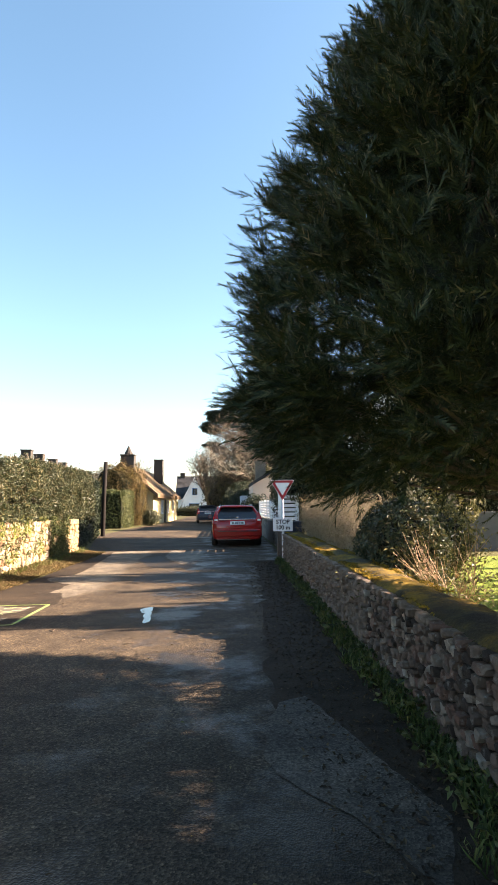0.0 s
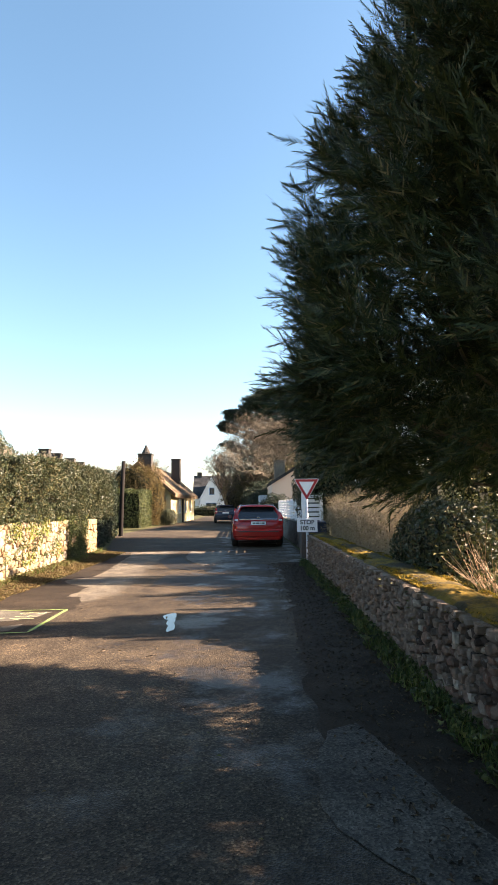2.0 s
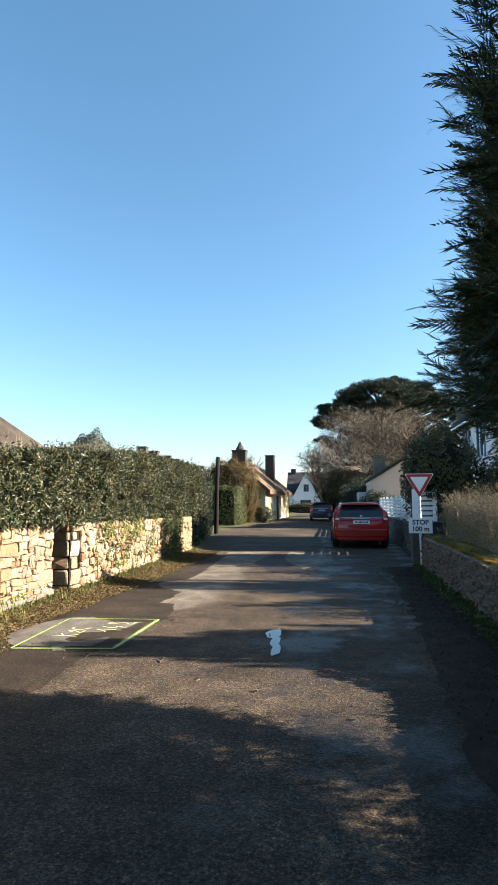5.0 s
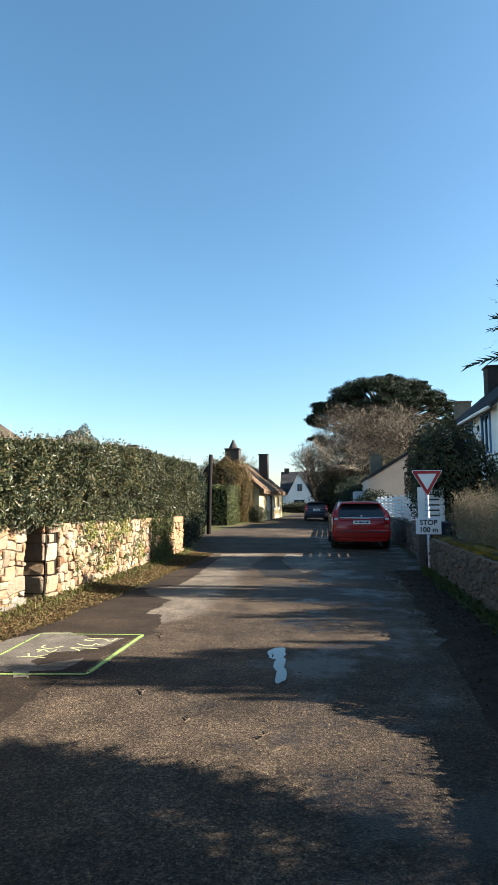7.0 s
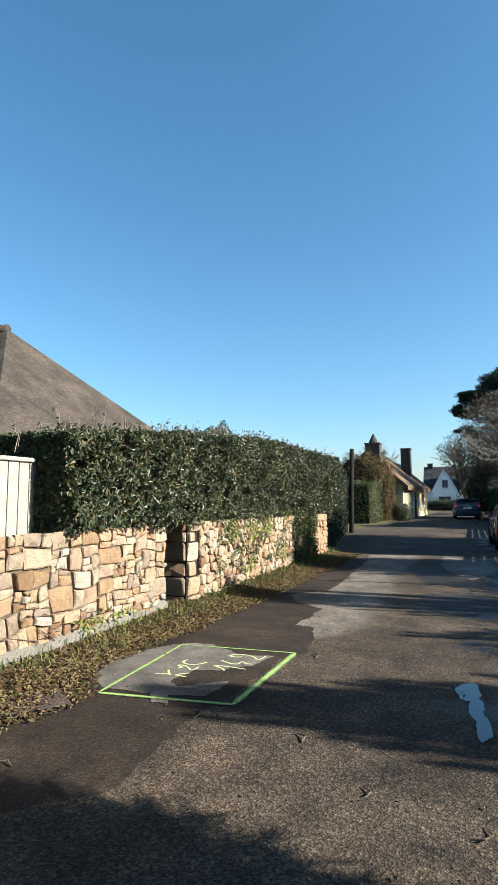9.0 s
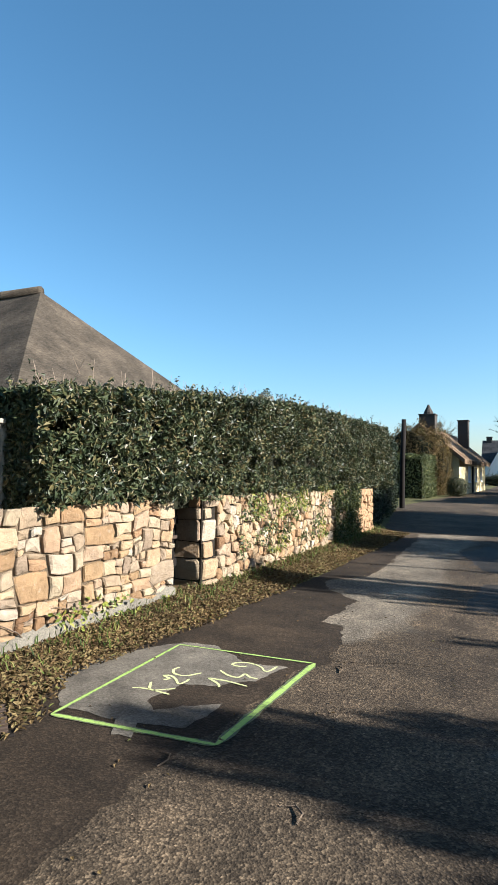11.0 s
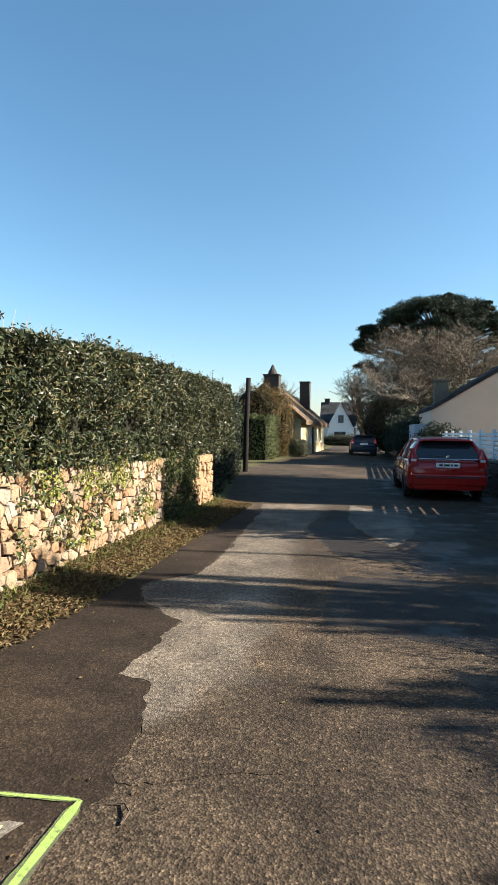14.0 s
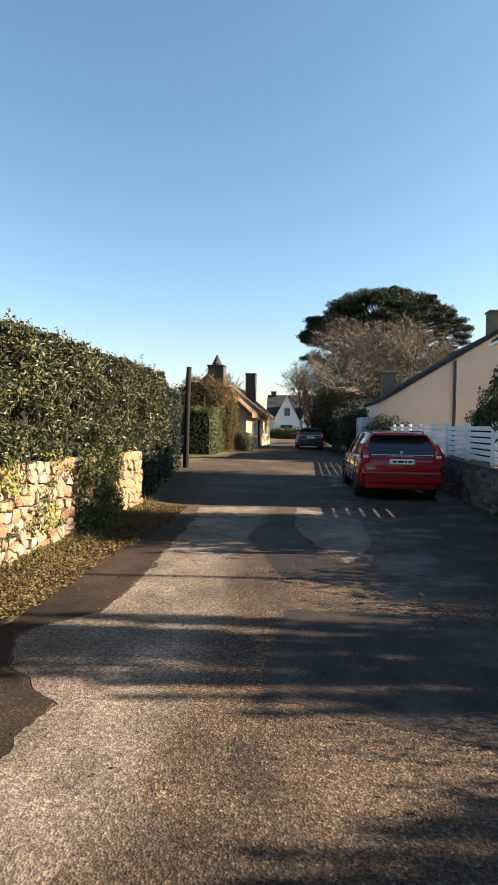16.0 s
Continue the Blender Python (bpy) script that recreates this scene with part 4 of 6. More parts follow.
def conifer(at, seed, label, prof, tufts=2200, per=30):
    """A broad cypress: trunk, rising limbs, and tufts of flat comb-like sprays at the limbs' ends."""
    rng = np.random.default_rng(seed)
    zs, rs = zip(*prof)
    ob = thing("cypress_tree", label, "tree", "", at)
    top = zs[-1]
    piece("trunk", *tube([(0, 0, -0.05), (0.05, 0.02, 1.2), (0, 0.05, 3.5), (0.03, 0, top * 0.75), (0, 0, top - 0.2)], [0.34, 0.26, 0.2, 0.1, 0.03], 10), BARK, ob, "", True)
    limbs, cen, dirs, size = [], [], [], []
    zpick = np.linspace(zs[0], top - 0.05, 400)
    wts = np.interp(zpick, zs, rs) + 0.6
    for i in range(tufts):
        zt = rng.choice(zpick, p=wts / wts.sum())
        a = rng.uniform(0, 2 * math.pi)
        skirt = zt < zs[0] + 0.55
        if zt < zs[0] + 0.1 + 0.3 * max(0, math.cos(a)) and rng.random() < 0.6:
            continue
        lump = 0.945 + 0.1 * noise.noise(Vector((math.cos(a) * 2.6, math.sin(a) * 2.6, zt * 1.3))) + 0.07 * noise.noise(Vector((math.cos(a) * 8, math.sin(a) * 8, zt * 4)))
        lump *= 1 - 0.14 * max(0, math.cos(a - 0.7)) ** 2 + 0.06 * max(0, math.cos(a - 2.1)) ** 4
        r = np.interp(zt, zs, rs) * lump * (1 if i % 3 else rng.uniform(0.5, 0.9))
        out = np.array([math.cos(a), math.sin(a), 0])
        side = np.array([-out[1], out[0], 0])
        rise = rng.uniform(-0.35, 0.25) if skirt else rng.uniform(0.35, 1.05) + 0.4 * max(0, (zt - 3.2) / 2.5)
        ax = out + side * rng.normal(0, 0.35) + np.array([0, 0, rise])
        ax /= np.linalg.norm(ax)
        ln = rng.uniform(0.3, 0.6)
        tip = out * r + np.array([0, 0, zt])
        foot = tip - ax * ln
        if i % 9 == 0:
            z0 = max(1.5, zt - 0.45 * r - 0.2)
            limbs.append(tube([Vector((0, 0, z0)), Vector(tuple(foot * np.array([0.5, 0.5, 0.35]) + np.array([0, 0, z0 * 0.62]))), Vector(tuple(foot)), Vector(tuple(tip))], [0.03, 0.02, 0.011, 0.003], 4))
        for k in range(per):
            t = rng.random() ** 0.8
            off = rng.normal(0, 1, 3) * 0.11 * (1.1 - 0.8 * t)
            cen.append(foot + ax * ln * t * 0.9 + off)
            dirs.append(ax + off * 5.5 + rng.normal(0, 0.42, 3))
            size.append(1.1 - 0.35 * t)
    tagged(piece("branchwork", *join(limbs), BARK, ob), kind="stuff")
    # near-black core painted in place of the crown's inner shade
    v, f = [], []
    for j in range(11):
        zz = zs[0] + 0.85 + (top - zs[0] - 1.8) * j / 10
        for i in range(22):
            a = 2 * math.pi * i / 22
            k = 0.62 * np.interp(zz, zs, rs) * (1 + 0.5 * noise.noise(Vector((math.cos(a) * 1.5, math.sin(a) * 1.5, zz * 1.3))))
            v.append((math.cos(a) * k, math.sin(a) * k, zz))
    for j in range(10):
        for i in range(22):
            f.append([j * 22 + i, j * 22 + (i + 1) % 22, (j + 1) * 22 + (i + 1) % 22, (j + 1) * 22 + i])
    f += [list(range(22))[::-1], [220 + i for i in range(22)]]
    piece("painted_shade_core", v, f, SHADE_CORE, ob)
    cen, dirs = np.array(cen), unit(np.array(dirs))
    n = len(cen)
    L = (0.2 * np.array(size) * rng.uniform(0.6, 1.25, n))[:, None]
    u = unit(np.cross(dirs, rng.normal(0, 1, (n, 3))))
    w = np.cross(dirs, u)
    B = 21
    t = np.linspace(0.0, 1.0, B)[None, :, None]
    turn_side = np.where(np.arange(B) % 2 == 0, 1.0, -1.0)[None, :, None]
    curl = rng.normal(0, 0.2, (n, 1, 1))
    root = cen[:, None] + dirs[:, None] * L[:, None] * (t - 0.25) + w[:, None] * L[:, None] * curl * t * t
    d = dirs[:, None] * 1.0 + u[:, None] * turn_side * (0.85 - 0.6 * t) + w[:, None] * rng.normal(0, 0.22, (n, B, 1)) + u[:, None] * rng.normal(0, 0.15, (n, B, 1))
    d = d / np.linalg.norm(d, axis=2, keepdims=True)
    ln = L[:, None] * (0.36 - 0.2 * t) * rng.uniform(0.7, 1.25, (n, B, 1))
    s = np.cross(d, w[:, None])
    s = s / np.maximum(np.linalg.norm(s, axis=2, keepdims=True), 1e-6) * L[:, None] * 0.022
    v = np.stack([root - s, root + s, root + d * ln], 2).reshape(-1, 3)
    i = np.arange(len(v) // 3)[:, None] * 3
    piece("crown", v, i + np.array([[0, 1, 2]]), CONIFER_LEAF, ob)
    return ob


conifer((3.7, 4.6, 0.0), 101, "tall dark evergreen cypress overhanging the stone wall",
        [(1.58, 1.9), (1.85, 2.38), (2.1, 2.66), (2.6, 2.68), (3.0, 2.57), (3.55, 2.36), (4.4, 1.98), (5.0, 1.62), (5.4, 1.28), (6.0, 0.8), (6.5, 0.25)])

# ---- road sign ----
sign = thing("road_sign", "red give-way triangle and STOP 100 m plate on a post", "road sign", at=(2.66, 15.98, 0.0), rz=-4)
piece("post", *tube([(0, 0.03, -0.1), (0, 0.03, 2.08)], [0.032, 0.032], 12), GALV, sign, "galvanised post", True)


def rounded_tri(half, top, r=0.05, n=4):
    """A triangle on its point, with round corners: x, z pairs."""
    h = half * math.sqrt(3)
    corners = [(-half, top), (0, top - h), (half, top)]
    out = []
    for i in range(3):
        p, c, q = Vector(corners[i - 1]), Vector(corners[i]), Vector(corners[(i + 1) % 3])
        a, b = c + (p - c).normalized() * r, c + (q - c).normalized() * r
        for k in range(n + 1):
            t = k / n
            out.append(tuple(a * (1 - t) ** 2 + c * 2 * t * (1 - t) + b * t ** 2))
    return out


tri = part("triangle", prism(rounded_tri(0.325, 2.12), "y", -0.012, 0.008), SIGN_WHITE, sign, "white-rimmed give-way triangle")
outer, inner = rounded_tri(0.307, 2.106, 0.045), rounded_tri(0.2, 2.045, 0.02)
n = len(outer)
piece("red_border", [(x, -0.0165, z) for x, z in outer] + [(x, -0.0165, z) for x, z in inner],
      [[i, (i + 1) % n, n + (i + 1) % n, n + i] for i in range(n)], SIGN_RED, tri, "red border of the triangle")
plate = part("plate", boxed(-0.26, 0.26, -0.012, 0.008, 0.76, 1.11, 0.006), SIGN_WHITE, sign, "white plate lettered STOP 100 m")
for txt, zz, size, xx in (("STOP", 0.96, 0.15, 0.0), ("100 m", 0.81, 0.15, 0.0)):
    cu = bpy.data.curves.new("lettering", "FONT")
    cu.body, cu.size, cu.align_x, cu.extrude, cu.offset = txt, size, "CENTER", 0.001, 0.004
    cu.materials.append(BLACK)
    lt = new("lettering", cu)
    lt.parent = plate
    lt.matrix_local = pose(xx, -0.0145, zz, 90, 0, 0)
part("clamp", boxed(-0.06, 0.06, 0.008, 0.07, 0.9, 0.94, 0.004), GALV, sign)
part("clamp", boxed(-0.06, 0.06, 0.008, 0.07, 1.9, 1.94, 0.004), GALV, sign)

# ---- slate wall, white fence and gate beside the red car ----
WX = 2.98
wall_east_2 = tagged(part("wall_east_2", boxed(WX + 0.004, WX + 0.35, 16.6, 40.0, -0.02, 0.8), MORTAR_DARK), kind="structure")
part("coping", boxed(WX - 0.03, WX + 0.38, 16.6, 40.0, 0.8, 0.84, 0.01), CEMENT, wall_east_2, "thin cement coping")


def slat_panel(parent, y0, y1, z0, z1, x, n):
    part("post", boxed(x - 0.05, x + 0.05, y0 - 0.05, y0 + 0.05, z0, z1 + 0.05, 0.008), WHITE, parent)
    hgt = (z1 - z0 - 0.06) / n
    for k in range(n):
        part("slat", boxed(x - 0.018, x + 0.018, y0 + 0.05, y1 - 0.05, z0 + 0.06 + k * hgt, z0 + 0.06 + (k + 0.72) * hgt, 0.004), WHITE, parent)


fence = thing("slat_fence", "white-painted horizontal slat fence on a low slate wall", "fence", at=(WX + 0.16, 0, 0.84))
yy = 18.4
while yy < 37:
    slat_panel(fence, yy, yy + 1.8, 0.0, 0.8, 0.0, 6)
    yy += 1.8
part("post", boxed(-0.05, 0.05, yy - 0.05, yy + 0.05, 0, 0.85, 0.008), WHITE, fence)
wall_east_3 = tagged(part("wall_east_3", boxed(2.64, 2.976, 17.2, 17.6, -0.02, 0.838), SLATE_STONE), kind="structure")
gate2 = thing("white_gate", "white slatted garden gate beside the road sign", "gate", at=(3.02, 17.4, 0.84))
part("gate_post", boxed(-0.34, -0.18, -0.07, 0.07, 0.0, 0.95, 0.01), WHITE, gate2)
for k in range(7):
    part("slat", boxed(-0.18, 0.16, -0.015, 0.015, 0.05 + k * 0.125, 0.14 + k * 0.125, 0.004), WHITE, gate2)
part("gate_post", boxed(0.16, 0.26, -0.06, 0.06, 0.0, 0.95, 0.01), WHITE, gate2)
bin_ob = thing("wheelie_bin", "dark navy plastic wheelie bin behind the road sign", "bin", at=(3.0, 16.75, 0))
part("body", prism([(-0.2, 0.05), (0.2, 0.05), (0.25, 0.95), (-0.25, 0.95)], "y", -0.22, 0.22), PLASTIC_NAVY, bin_ob)
part("lid", boxed(-0.27, 0.27, -0.27, 0.26, 0.95, 1.0, 0.02), PLASTIC_NAVY, bin_ob)
for sx in (-0.2, 0.2):
    piece("wheel", *tube([(sx - 0.03, 0.22, 0.08), (sx + 0.03, 0.22, 0.08)], [0.08, 0.08], 12), RUBBER, bin_ob)

s_cells = stone_cells(16.62, 30.0, 0.79, 0.34, 0.085, 52)
place_s = lambda u, v, d: (WX - d, u, v)
rubble(wall_east_2, "stone", [q for q in s_cells if 17.0 < q[0][0] < 22.5], place_s, 0.025, 0.006, SLATE_STONE, 53, True, True)
rubble(wall_east_2, "far_stones", [q for q in s_cells if not 17.0 < q[0][0] < 22.5], place_s, 0.025, 0.006, SLATE_STONE, 54, False, True)

# ---- cars ----


def loft(rings, closed=True):
    n = len(rings[0])
    verts = [p for r in rings for p in r]
    faces = []
    for i in range(len(rings) - 1):
        for k in range(n if closed else n - 1):
            faces.append([i * n + k, i * n + (k + 1) % n, (i + 1) * n + (k + 1) % n, (i + 1) * n + k])
    return verts, faces


def estate_car(label, at, rz, paint, group=""):
    """An estate car, rear towards -y; the rear bumper stands at y = 0."""
    ob = thing("parked_car", label, "car", group, at, rz)
    W = 0.89
    # lower body: station y, sill z, beltline z, half width at belt
    st = [(0.0, 0.34, 0.72, 0.74), (0.04, 0.28, 0.86, 0.82), (0.14, 0.25, 0.95, 0.87), (0.5, 0.22, 0.96, W), (1.2, 0.2, 0.94, W), (2.4, 0.2, 0.92, W),
          (3.1, 0.2, 0.9, W), (3.6, 0.22, 0.86, W - 0.01), (4.2, 0.24, 0.76, 0.85), (4.45, 0.27, 0.68, 0.78), (4.52, 0.33, 0.58, 0.68)]
    rings = []
    for y, s, b, w in st:
        m = (s + b) / 2
        half = [(w - 0.06, s), (w, s + 0.1), (w + 0.015, m), (w - 0.01, b - 0.05), (w - 0.07, b), (w - 0.3, b + 0.015), (0, b + 0.02)]
        rings.append([(x, y, z) for x, z in half] + [(-x, y, z) for x, z in half[::-1][1:]])
    v, f = loft(rings)
    n = len(rings[0])
    f += [list(range(n))[::-1], [len(v) - n + k for k in range(n)]]
    body = piece("body", v, f, paint, ob, "", True)
    # cabin: glass band between beltline and roof
    cab_lo = [(0.1, 0.95, 0.8), (0.5, 0.96, 0.83), (1.3, 0.95, 0.83), (2.3, 0.93, 0.82), (3.25, 0.9, 0.76)]
    cab_hi = [(0.42, 1.36, 0.58), (0.75, 1.4, 0.62), (1.4, 1.42, 0.64), (2.0, 1.42, 0.63), (2.45, 1.37, 0.58)]
    rings = []
    for (y0, z0, w0), (y1, z1, w1) in zip(cab_lo, cab_hi):
        rings.append([(w0, y0, z0), ((w0 + w1) / 2 + 0.025, (y0 + y1) / 2, (z0 + z1) / 2), (w1, y1, z1), (-w1, y1, z1), (-(w0 + w1) / 2 - 0.025, (y0 + y1) / 2, (z0 + z1) / 2), (-w0, y0, z0)])
    v, f = loft(rings)
    f += [list(range(6))[::-1], [len(v) - 6 + k for k in range(6)]]
    piece("cabin_glass", v, f, GLASS, ob, "dark tinted windows")
    # roof panel
    rr_, ff_ = [], []
    for (y1, z1, w1) in [(0.3, 1.37, 0.58)] + cab_hi[1:]:
        rr_.append([(w1 + 0.015, y1, z1 - 0.02), (w1 - 0.04, y1, z1 + 0.015), (w1 * 0.5, y1, z1 + 0.035), (0, y1, z1 + 0.04), (-w1 * 0.5, y1, z1 + 0.035), (-w1 + 0.04, y1, z1 + 0.015), (-w1 - 0.015, y1, z1 - 0.02)])
    v, f = loft(rr_, False)
    roof = piece("roof", v, f, paint, ob, "", True)
    sol = roof.modifiers.new("thick", "SOLIDIFY")
    sol.thickness = 0.02
    for sx in (-1, 1):
        for (y0, z0, w0), (y1, z1, w1), wd in ((cab_lo[0], cab_hi[0], 0.075), (cab_lo[2], cab_hi[2], 0.035), (cab_lo[4], cab_hi[4], 0.05)):
            ch = tube([(sx * (w0 + 0.006), y0 + 0.02, z0 - 0.01), (sx * ((w0 + w1) / 2 + 0.03), (y0 + y1) / 2 + 0.02, (z0 + z1) / 2), (sx * (w1 + 0.004), y1 + 0.01, z1)], [wd, wd * 0.8, wd * 0.7], 8)
            piece("pillar", *ch, paint, ob, "", True)
        piece("roof_rail", *tube([(sx * 0.57, 0.6, 1.43), (sx * 0.585, 0.75, 1.475), (sx * 0.58, 2.0, 1.475), (sx * 0.56, 2.2, 1.43)], [0.014] * 4, 6), BLACK, ob, "", True)
        # lamps that wrap the rear corners
        lamp = part("tail_lamp", prism([(0.66, 0.8), (0.86, 0.78), (0.87, 0.98), (0.8, 1.2), (0.74, 1.2), (0.68, 0.98)] if sx > 0 else
                                       [(-0.66, 0.8), (-0.68, 0.98), (-0.74, 1.2), (-0.8, 1.2), (-0.87, 0.98), (-0.86, 0.78)], "y", 0.0, 0.2), LAMP_RED, ob, "red and clear tail lamp")
        for vtx in lamp.data.vertices:
            vtx.co.y += max(0, vtx.co.z - 0.95) * 0.85
        clear = part("clear_lens", boxed(sx * 0.765 - 0.06, sx * 0.765 + 0.06, -0.008, 0.01, 0.9, 0.96, 0.01), LAMP_CLEAR, lamp)
        # mirror, door lines, handles
        mir = part("door_mirror", boxed(sx * 0.96 - 0.07, sx * 0.96 + 0.07, 2.95, 3.07, 0.93, 1.06, 0.03), paint, ob)
        part("mirror_glass", boxed(sx * 0.96 - 0.055, sx * 0.96 + 0.055, 2.94, 2.949, 0.945, 1.045, 0.004), MIRROR_DARK, mir)
        for yh in (1.5, 2.45):
            part("door_handle", boxed(sx * 0.905 - 0.015, sx * 0.905 + 0.015, yh, yh + 0.2, 0.8, 0.825, 0.006), paint, ob)
        for yl in (0.95, 2.0, 3.0):
            part("door_seam", boxed(sx * 0.9 - 0.006, sx * 0.9 + 0.006, yl, yl + 0.008, 0.3, 0.9), BLACK, ob)
        part("side_trim", boxed(sx * 0.907 - 0.01, sx * 0.907 + 0.01, 0.9, 3.1, 0.5, 0.56, 0.006), PLASTIC, ob)
        for yw in (0.85, 3.55):
            wheel = new("wheel")
            wheel.parent = ob
            wheel.matrix_local = pose(sx * 0.8, yw, 0.31)
            prof = [(0.21, -0.1), (0.28, -0.105), (0.31, -0.08), (0.315, 0.0), (0.31, 0.08), (0.28, 0.105), (0.21, 0.1)]
            rings = [[(xx, rad * math.cos(a), rad * math.sin(a)) for rad, xx in prof] for a in [2 * math.pi * k / 24 for k in range(25)]]
            piece("tyre", *loft(rings, False), RUBBER, wheel, "", True)
            rim = bmesh.new()
            bmesh.ops.create_cone(rim, cap_ends=True, segments=24, radius1=0.21, radius2=0.21, depth=0.12, matrix=Matrix.Rotation(math.pi / 2, 4, "Y"))
            for k in range(5):
                box(rim, sx * 0.06 - 0.012, sx * 0.06 + 0.03 * sx + 0.012, -0.03, 0.03, 0.03, 0.19, 0.006, Matrix.Rotation(2 * math.pi * k / 5, 4, "X"))
            part("rim", rim, GALV, wheel, "alloy rim")
            arch = prism([(0.37 * math.cos(a) , 0.37 * math.sin(a)) for a in [math.pi * k / 12 for k in range(13)]] + [(0.33 * math.cos(a), 0.33 * math.sin(a)) for a in [math.pi * (12 - k) / 12 for k in range(13)]], "x", sx * 0.885 - 0.03, sx * 0.885 + 0.03)
            ar = part("wheel_arch", arch, BLACK, ob)
            ar.matrix_local = pose(0, yw, 0.3)
    # rear hatch details
    bumper = part("rear_bumper", boxed(-0.86, 0.86, -0.07, 0.2, 0.33, 0.64, 0.06), paint, ob)
    part("bumper_strip", boxed(-0.7, 0.7, -0.078, -0.06, 0.53, 0.56, 0.003), PLASTIC, bumper, "dark rubbing strip")
    part("rear_valance", boxed(-0.76, 0.76, -0.045, 0.2, 0.25, 0.37, 0.03), paint, ob)
    part("chrome_strip", boxed(-0.66, 0.66, -0.012, 0.06, 0.94, 0.975, 0.008), CHROME, ob, "bright strip across the tailgate")
    pl = part("number_plate", boxed(-0.26, 0.26, -0.03, 0.02, 0.77, 0.88, 0.006), SIGN_WHITE, ob, "white number plate")
    for k, (a, b) in enumerate(((-0.2, -0.12), (-0.09, 0.03), (0.06, 0.1), (0.13, 0.21))):
        part("plate_mark", boxed(a, b, -0.034, -0.029, 0.805, 0.85), BLACK, pl)
    part("badge", boxed(-0.04, 0.04, 0.0, 0.05, 0.99, 1.05, 0.015), CHROME, ob)
    wiper = tube([(0.0, 0.08, 1.0), (-0.2, 0.1, 1.03), (-0.48, 0.13, 1.05)], [0.014, 0.01, 0.006], 6)
    piece("rear_wiper", *wiper, BLACK, ob)
    part("rear_spoiler", boxed(-0.56, 0.56, 0.24, 0.42, 1.375, 1.41, 0.012), paint, ob)
    part("windscreen_frame", boxed(-0.55, 0.55, 2.42, 2.5, 1.36, 1.4, 0.01), paint, ob)
    return ob


estate_car("red estate car parked beside a low slate wall", (1.58, 21.2, 0.0), 1.5, RED_PAINT)
estate_car("dark navy estate car parked far down the lane", (-0.2, 47.5, 0.0), 3.0, NAVY_PAINT)

# ---- wooden pole ----
pole = thing("utility_pole", "dark weathered wooden utility pole at the roadside", "pole", at=(-4.78, 29.0, 0.0))
piece("shaft", *tube([(0, 0, -0.2), (0.02, 0, 1.8), (0.08, 0, 3.62)], [0.11, 0.1, 0.09], 12), DARK_WOOD, pole, "", True)
part("step_iron", boxed(0.08, 0.2, -0.012, 0.012, 2.6, 2.625, 0.004), RUST, pole)
part("step_iron", boxed(-0.12, 0.0, -0.012, 0.012, 2.2, 2.225, 0.004), RUST, pole)

# ---- painted survey rectangle with lettering ----
marking = thing("road_marking", "sprayed yellow-green rectangle lettered K2C 142 on asphalt", "road marking", at=(0, 0, 0.0075))


def stroke(name, pts, w, mat, parent, seed=0, lift=0.0):
    """A sprayed line of uneven width."""
    out = []
    dense = []
    for (x0, y0), (x1, y1) in zip(pts, pts[1:]):
        n = max(1, int(math.hypot(x1 - x0, y1 - y0) / 0.02))
        dense += [(x0 + (x1 - x0) * k / n, y0 + (y1 - y0) * k / n) for k in range(n)]
    dense.append(pts[-1])
    vs, fs = [], []
    for i, (x, y) in enumerate(dense):
        a, b = dense[max(0, i - 1)], dense[min(len(dense) - 1, i + 1)]
        d = Vector((b[0] - a[0], b[1] - a[1])).normalized()
        ww = w * (1 + 0.35 * noise.noise(Vector((x * 9, y * 9, seed))))
        ww *= min(1, 0.45 + 12 * min(i, len(dense) - 1 - i) / len(dense))
        vs += [(x - d.y * ww, y + d.x * ww, lift), (x + d.y * ww, y - d.x * ww, lift)]
    for i in range(len(dense) - 1):
        fs.append([2 * i, 2 * i + 1, 2 * i + 3, 2 * i + 2])
    return piece(name, vs, fs, mat, parent)


def bent(pts, n=6):
    """The points joined by a smooth bend."""
    q = [pts[0]] + list(pts) + [pts[-1]]
    out = []
    for a, b, c, d in zip(q, q[1:], q[2:], q[3:]):
        for k in range(n):
            t = k / n
            out.append(tuple(0.5 * (2 * b[e] + (c[e] - a[e]) * t + (2 * a[e] - 5 * b[e] + 4 * c[e] - d[e]) * t * t + (3 * b[e] - a[e] - 3 * c[e] + d[e]) * t ** 3) for e in (0, 1)))
    return out + [pts[-1]]


RC = [(-2.64, 9.48), (-1.5, 9.58), (-1.525, 8.13), (-2.56, 8.0)]
for i, wd in enumerate((0.009, 0.02, 0.015, 0.011)):
    (xa, ya), (xb, yb) = RC[i], RC[(i + 1) % 4]
    mids = [(xa + (xb - xa) * t + 0.012 * noise.noise(Vector((t * 5, i, 1))), ya + (yb - ya) * t + 0.012 * noise.noise(Vector((t * 5, i, 7)))) for t in (0.2, 0.4, 0.6, 0.8)]
    stroke("overspray", bent([RC[i]] + mids + [RC[(i + 1) % 4]]), wd * 1.7, SPRAY_PAINT, marking, i + 5, -0.0008)
    stroke("painted_line", bent([RC[i]] + mids + [RC[(i + 1) % 4]]), wd, LINE_PAINT, marking, i)
